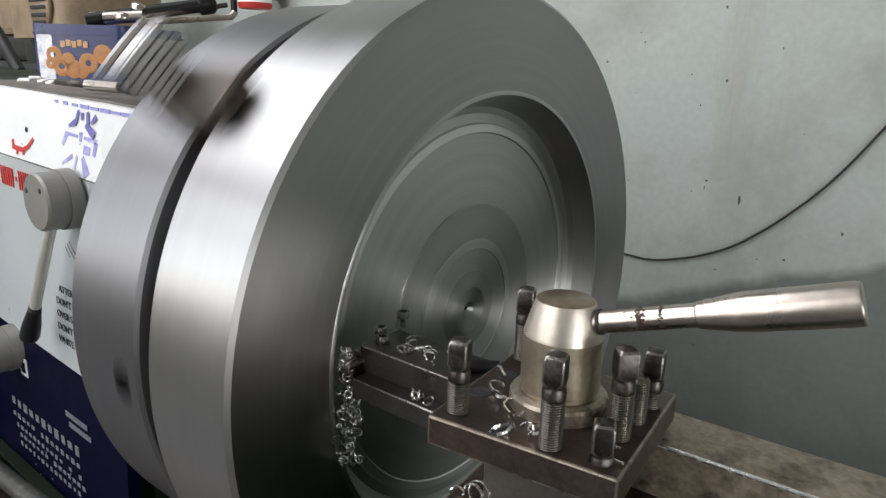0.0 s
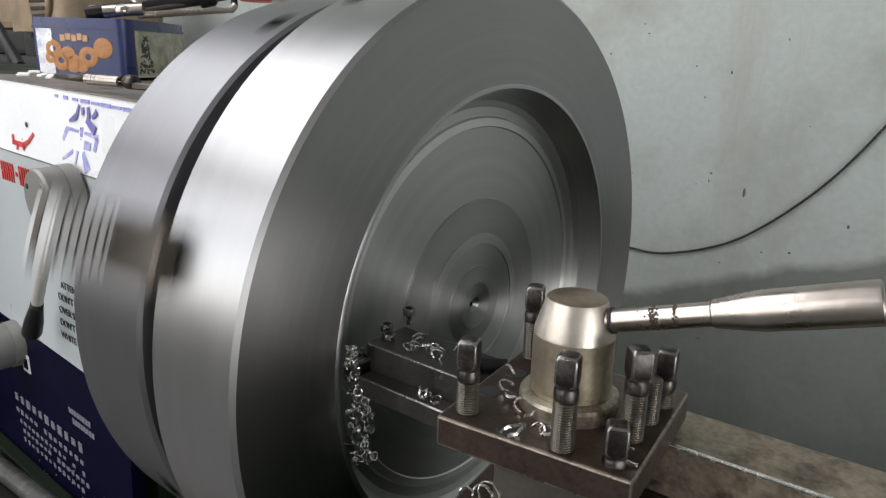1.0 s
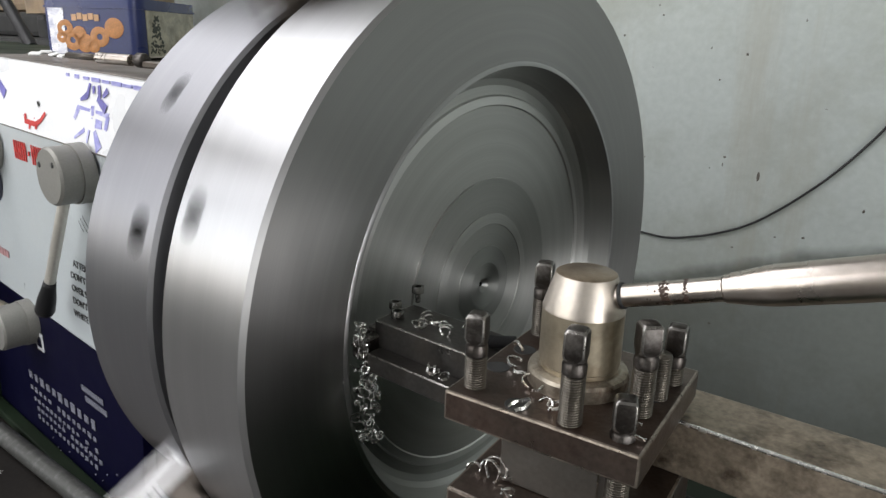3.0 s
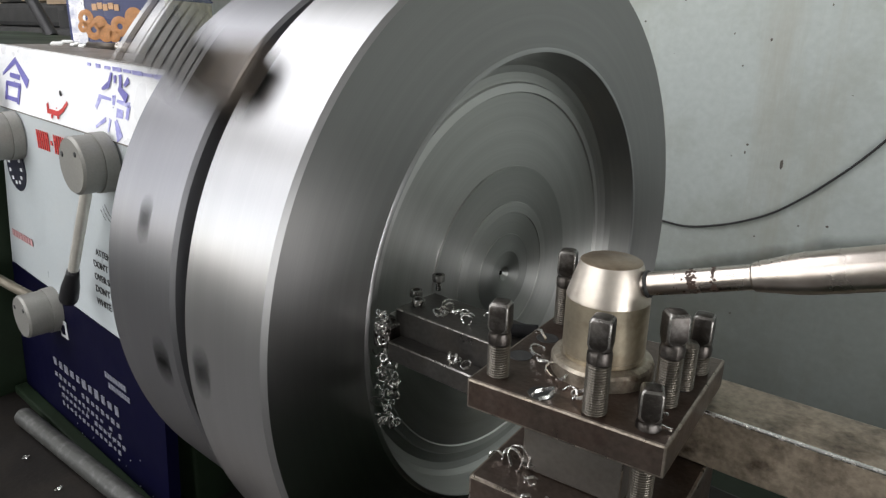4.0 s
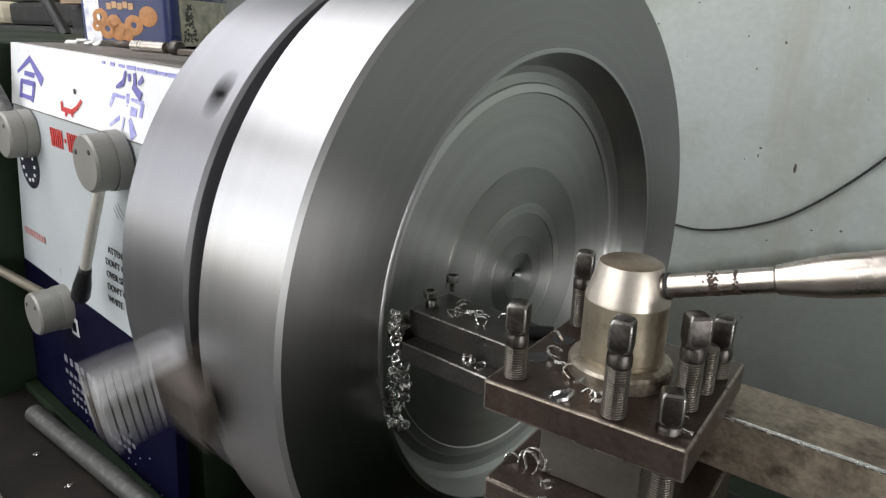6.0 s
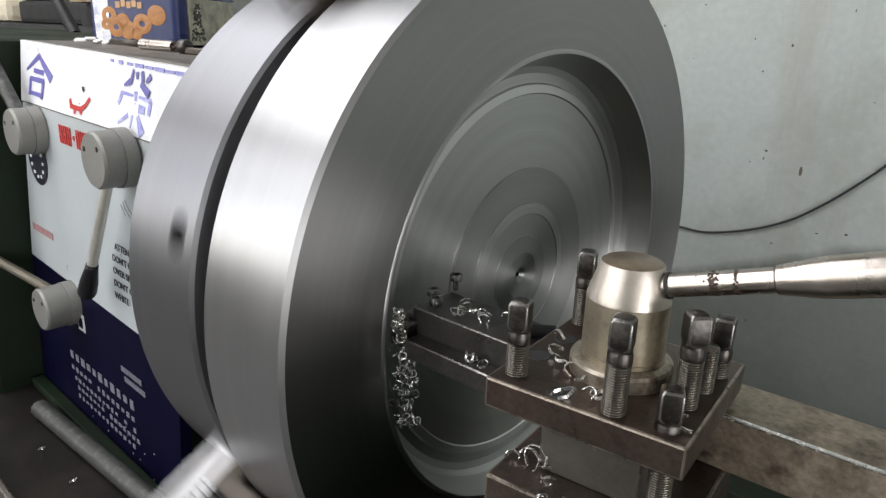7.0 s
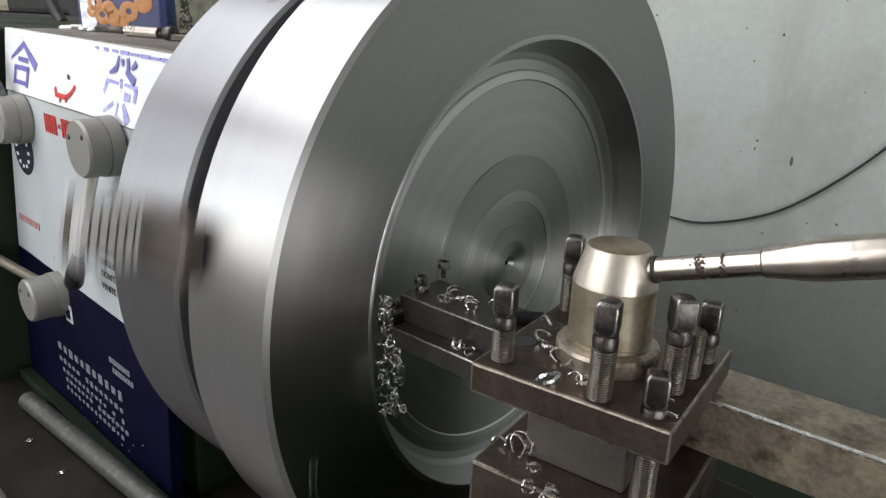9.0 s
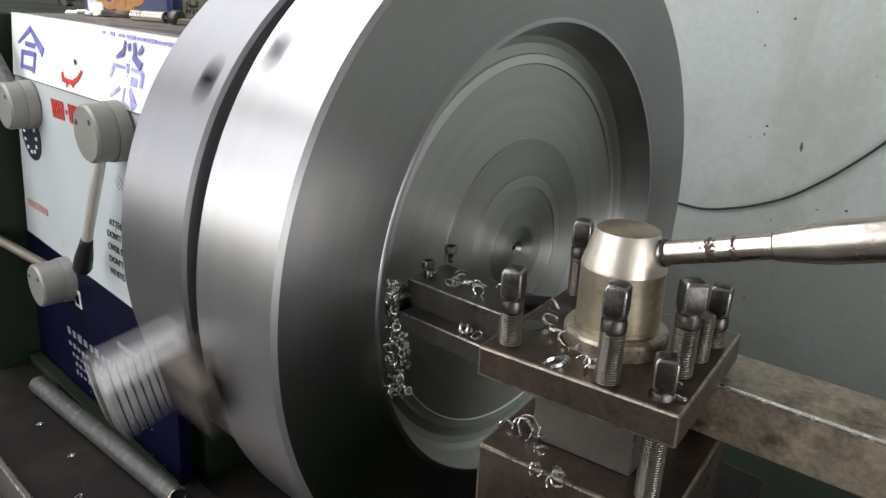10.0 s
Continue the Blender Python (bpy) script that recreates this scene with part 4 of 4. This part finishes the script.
part("fir_picture", bm, M_FIR, tin, "printed dark fir tree")


def tool_on(name, pts, r, material, label, cat, extra=None):
    e = tagged(empty(name, TINM), label, cat)
    tube(pts, r, 12, "shaft", material, e, smooth=False)
    if extra:
        (x, y, z), er, eh, d = extra
        bm = lathe([(0, 0), (er * 0.9, 0), (er, eh * 0.1), (er, eh * 0.8), (er * 0.7, eh), (0, eh)], 20)
        part("head", bm, material, e, at=Matrix.Translation((x, y, z)) @ Vector(d).to_track_quat("Z", "Y").to_matrix().to_4x4())
    return e


tool_on("grip_tool", [(-0.01, -0.06, 0.100), (0.15, 0.02, 0.134)], 0.012, M_GRIP, "black-handled tool lying across the tin", "hand tool", ((0.15, 0.02, 0.134), 0.017, 0.03, (1, 0.5, 0.25)))
tool_on("spanner", [(-0.02, -0.03, 0.108), (0.06, -0.02, 0.117)], 0.008, M_HANDLE, "bright steel spanner lying on the tin", "spanner", ((0.06, -0.02, 0.112), 0.016, 0.02, (0.3, 0.2, 1)))
tool_on("boring_bar", [(0.06, -0.05, 0.104), (0.19, 0.05, 0.139)], 0.0045, M_JAWDARK, "thin dark steel rod sticking out of the tin", "rod")
tool_on("hook_rod", [(0.08, -0.06, 0.100), (0.20, 0.04, 0.118), (0.205, 0.046, 0.126)], 0.006, M_HANDLE, "thin bright rod with a hooked end", "rod")
tool_on("pliers", [(0.03, -0.075, 0.104), (0.09, -0.06, 0.110)], 0.010, M_HANDLE, "bright steel pliers lying on the tin's edge", "pliers", ((0.06, -0.068, 0.100), 0.014, 0.014, (0, 0, 1)))
# socket wrench and scraps before the tin
wrench = tagged(empty("socket_wrench", pose(-0.615, -0.164, 1.3586, 0, 0.8, 8)), "chrome socket wrench lying on the headstock", "socket wrench")
sharp(part("socket", lathe([(0, -0.04), (0.0068, -0.04), (0.0084, -0.038), (0.0084, -0.020), (0.0076, -0.019), (0.0084, -0.018), (0.0084, -0.012), (0.0076, -0.011), (0.0084, -0.010), (0.0084, 0.042), (0.0066, 0.042), (0.006, 0.03), (0, 0.03)], 32, "x"), M_HANDLE, wrench))
part("drive_bar", lathe([(0, -0.12), (0.0045, -0.12), (0.0055, -0.04), (0, -0.04)], 16, "x"), M_JAWDARK, wrench)
part("ratchet_head", lathe([(0, -0.010), (0.009, -0.010), (0.0105, -0.006), (0.0105, 0.006), (0.009, 0.010), (0, 0.010)], 24, "x"), M_BLACK, wrench, at=pose(0.062, 0.002, 0.001))
part("tail", box(0.07, 0.16, -0.005, 0.005, -0.009, 0.001, 0.002, 1), M_JAWDARK, wrench)
rng = random.Random(3)
for x, y, w, d, t_, z in ((-0.71, -0.125, 0.045, 0.02, 25, 0.0), (-0.85, -0.155, 0.03, 0.012, -10, 0.0), (-0.79, -0.168, 0.012, 0.008, 30, 0.0), (-0.90, -0.165, 0.02, 0.02, 60, 0.0), (-1.02, -0.10, 0.02, 0.012, 70, 0.0)):
    scrap = box(-w / 2, w / 2, -d / 2, d / 2, 0, 0.004, 0.0015, 1)
    for v in scrap.verts:
        v.co.z += 0.006 * abs(v.co.x / w) + 0.003 * v.co.y / d + 0.003
    tagged(part("paper_scrap", scrap, M_PAPER, at=pose(x, y, 1.3500 + z, 0, 0, t_)), "crumpled white paper scrap on the headstock", "paper scrap", "scraps on the headstock")
# background machine with a vented motor
motor = tagged(empty("drill_motor", pose(-2.27, 0.60, 0)), "brown cast machine head with a black vent, by the wall", "machine")
bm = rounded_box(0.23, 0.2, 1.455, 1.78, 0.08)
sharp(part("housing", bm, M_BROWN, motor))
vent = part("vent", lathe([(0, -0.012), (0.075, -0.012), (0.08, 0.0), (0, 0)], 32, "y"), M_BROWN, motor, at=pose(0.10, -0.2, 1.555, 0, 0, 0))
for k in range(5):
    w = 0.066 - 0.006 * abs(k - 1)
    part("slot", box(-w, w, -0.004, 0.0, -0.0065, 0.0065, 0.002, 1), M_DARK, vent, at=pose(0.0, -0.0115, 0.05 - 0.025 * k))
part("column", box(-0.3, 0.22, -0.12, 0.18, 0.0, 1.456, 0.02), M_DARK, motor)
part("pale_box", box(-1.85, -1.10, -0.14, 0.2, 1.372, 1.475, 0.03), M_CREAM, motor)
part("machine_body", box(-1.05, -0.31, -0.1, 0.19, 1.372, 1.468, 0.02), M_DARK, motor)
part("arm", box(-0.80, -0.232, -0.08, 0.16, 1.470, 1.64, 0.03), M_BROWN, motor)
# near-black filler block, added for the shade behind the machine
part("shade_filler", box(-1.95, -0.81, -0.06, 0.19, 1.470, 1.72, 0.03), M_DARK, motor)
part("bench", box(-1.95, 0.25, -0.2, 0.22, 1.20, 1.37, 0.02), M_DARK, motor)
hose = tagged(tube([(-1.62, 0.1, 1.352), (-1.78, 0.1, 1.49), (-1.94, 0.1, 1.63), (-2.1, 0.1, 1.8)], 0.016, 12, "flexible_conduit", M_GRIP), "black corrugated conduit by the wall", "conduit")
ext = tagged(empty("fire_extinguisher", pose(-1.70, 0.93, 0)), "red cylinder with black hose on the wall", "fire extinguisher")
sharp(part("cylinder", lathe([(0, 1.58), (0.055, 1.58), (0.06, 1.59), (0.06, 1.95), (0.03, 2.0), (0, 2.0)], 32), M_RED, ext))
part("bracket", box(-0.03, 0.03, 0.05, 0.122, 1.62, 1.66, 0.003, 1), M_DARK, ext)
part("band", lathe([(0.0606, 1.60), (0.0606, 1.66)], 32), M_PANEL, ext)
tube([(-0.085, -0.03, 1.56), (-0.083, -0.03, 1.68), (-0.07, -0.03, 1.85), (-0.02, 0, 2.01)], 0.012, 12, "hose", M_GRIP, ext)


# ---- swarf ----
def curl(r, turns, width, rise, seed, grow=0.25):
    """A curled ribbon of metal with thickness."""
    rg = random.Random(seed)
    bm = bmesh.new()
    n_ = max(12, int(turns * 30))
    prev = None
    for i in range(n_ + 1):
        a = 2 * math.pi * turns * i / n_
        rr = r * (1 + grow * i / n_ + 0.06 * math.sin(3 * a + rg.random()))
        z = rise * i / n_
        c, s_ = math.cos(a), math.sin(a)
        t_ = 0.00045
        ring = [bm.verts.new(((rr + dr) * c, (rr + dr) * s_, z + dz + 0.15 * width * math.sin(5 * a))) for dr, dz in ((-t_, 0), (t_, 0), (t_, width), (-t_, width))]
        if prev:
            for k in range(4):
                bm.faces.new((prev[k], prev[(k + 1) % 4], ring[(k + 1) % 4], ring[k]))
        else:
            bm.faces.new(ring)
        prev = ring
    bm.faces.new(prev[::-1])
    return bm


def chip(x, y, z, r, turns, width, rise, rx, ry, rz, seed):
    ob = part("metal_chip", curl(r, turns, width, rise, seed), M_CHIP, at=pose(x, y, z, rx, ry, rz))
    return tagged(ob, "bright curled metal shaving", "metal chip", "loose metal shavings")


def chip_on(x, y, z, r, turns, seed, lie=0):
    """Lying on a surface at z: flat or on its edge."""
    rg = random.Random(seed)
    if lie == 0:
        chip(x, y, z + 0.0022, r * 1.05, min(turns * 1.15, 0.95), 0.0021, 0.001 * turns, rg.uniform(8, 26), rg.uniform(-10, 10), rg.uniform(0, 360), seed)
    else:
        chip(x, y, z + r * 1.10, r * 1.0, min(turns, 1.6), 0.0019, 0.006 * turns, 90 + rg.uniform(-12, 12), rg.uniform(-10, 10), rg.uniform(0, 360), seed)


TPZ = 1.172
for k, (x, y, r, tn, lie) in enumerate(((0.234, -0.333, 0.0060, 0.7, 0), (0.252, -0.318, 0.0050, 0.8, 0), (0.260, -0.316, 0.0050, 0.6, 0), (0.246, -0.322, 0.0045, 0.5, 0), (0.196, -0.283, 0.005, 0.6, 0), (0.214, -0.262, 0.006, 0.6, 0), (0.222, -0.300, 0.006, 0.5, 0), (0.224, -0.285, 0.005, 0.8, 1), (0.207, -0.292, 0.005, 0.4, 0), (0.205, -0.235, 0.0065, 1.3, 1), (0.212, -0.247, 0.006, 0.7, 0), (0.186, -0.268, 0.005, 0.5, 1), (0.305, -0.310, 0.006, 0.5, 0), (0.288, -0.298, 0.005, 0.6, 1), (0.206, -0.271, 0.004, 0.4, 0), (0.229, -0.306, 0.0045, 0.5, 0))):
    chip_on(x, y, TPZ, r, tn, 20 + k, lie)
for k, (x, y, r, tn, lie) in enumerate(((0.061, -0.222, 0.0048, 1.8, 1), (0.056, -0.226, 0.0036, 1.3, 1), (0.066, -0.220, 0.0040, 1.0, 0), (0.074, -0.226, 0.0036, 1.4, 1), (0.088, -0.232, 0.0045, 1.4, 1), (0.057, -0.232, 0.005, 0.8, 0), (0.10, -0.215, 0.005, 0.8, 1))):
    chip_on(x, y, 1.1446, r, tn, 50 + k, lie)
for k, (x, y, r, tn, lie) in enumerate(((0.095, -0.2555, 0.0045, 1.3, 0), (0.101, -0.2555, 0.0045, 1.6, 1), (0.110, -0.2555, 0.004, 1.2, 0))):
    chip_on(x, y, 1.1192, r, tn, 60 + k, lie)
for k, (x, y, r, tn, lie) in enumerate(((0.205, -0.324, 0.0105, 1.6, 1), (0.192, -0.322, 0.006, 0.5, 0), (0.214, -0.312, 0.006, 1.2, 0), (0.228, -0.333, 0.0055, 1.0, 1), (0.232, -0.345, 0.005, 1.1, 1), (0.250, -0.343, 0.006, 1.7, 1), (0.246, -0.339, 0.004, 0.7, 0))):
    chip_on(x, y, 1.1002, r * 0.72, tn, 70 + k, lie)
for k, (x, y) in enumerate(((0.33, -0.255), (0.345, -0.27), (0.36, -0.262), (0.352, -0.29), (0.372, -0.28), (0.34, -0.305))):
    chip_on(x, y, 0.9652, 0.006, 0.9, 90 + k, k % 2)
for k, (x, y) in enumerate(((-0.72, -0.335), (-0.60, -0.37), (-0.86, -0.34), (-0.50, -0.36))):
    chip_on(x, y, 0.6152, 0.005, 0.8, 110 + k, 0)

# chips hanging off the tool tip, tangled into one bundle that sways
bundle = tagged(empty("chip_bundle", pose(0.016, -0.264, 1.140)), "tangled bright metal shavings hanging from the tool tip", "metal shavings")
rng = random.Random(8)
for k in range(92):
    f = k / 91
    z = 0.008 - 0.124 * f
    spread = (0.0035 if f < 0.3 else 0.006 + 0.012 * math.sin(math.pi * (f - 0.3) / 0.8))
    x, y = rng.uniform(-0.7, 0.9) * spread, rng.uniform(-0.5, 0.5) * spread
    part("shaving", curl(rng.choice((0.0011, 0.0016, 0.0022, 0.0030, 0.0030, 0.0048)), rng.uniform(0.3, 1.5), rng.choice((0.0007, 0.0010, 0.0016)), rng.uniform(0.001, 0.007), 200 + k), (M_CHIP, M_CHIP, M_CHIP, M_CHIPDARK)[k % 4], bundle, at=pose(x, y, z, rng.uniform(0, 180), rng.uniform(0, 180), rng.uniform(0, 360)))

# single chips thrown off the tool, which drop to the tray
FLY = [(2.5, (0.012, -0.401, 1.104)), (4.5, (0.012, -0.365, 1.075)), (4.7, (0.012, -0.395, 1.068)), (9.0, (0.012, -0.35, 0.995)), (9.3, (0.012, -0.391, 1.019))]
flying = []
for k, (t, p) in enumerate(FLY):
    ob = part("metal_chip", curl(0.003, 0.8, 0.0022, 0.002, 300 + k), M_CHIP, at=pose(0.008, -0.262, 1.125))
    flying.append((tagged(ob, "small bright metal shaving thrown off the tool", "metal chip", "loose metal shavings"), t, p))

# ---- what moves ----
SPIN, PHASE = -156.7, -42.2


def motions():
    rows = [(k / 10, pose(0, AXIS_Y, 1.1, PHASE + SPIN * k / 10)) for k in range(101)]
    walk(workpiece, rows)
    walk(chuck, rows)
    sway = []
    for k in range(41):
        t = k / 4
        sway.append((t, pose(0.016, -0.264, 1.140, 2.5 * math.sin(2.1 * t), 2.0 * math.sin(3.3 * t + 1), 14 * math.sin(0.9 * t) + 5 * math.sin(4.1 * t))))
    walk(bundle, sway)
    for k, (ob, t, p) in enumerate(flying):
        x, y, z = p
        land = pose(x - 0.10, -0.405, 0.6165, 0, 0, 40)
        rows = [(0.0, pose(0.008, -0.262, 1.125))] if t > 0.3 else []
        for dt in (-0.20, -0.10, 0.0, 0.08, 0.16):
            if t + dt < 0:
                continue
            f = (dt + 0.20) / 0.20
            rows.append((t + dt, pose(0.008 + (x - 0.008) * f, -0.262 + (y + 0.262) * min(1, f), 1.125 + (z - 1.125) * f * (0.4 + 0.6 * f), 30 * f, 40 * f, 20)))
        rows += [(t + 0.34, land), (10.0, land)]
        walk(ob, rows)


motions()
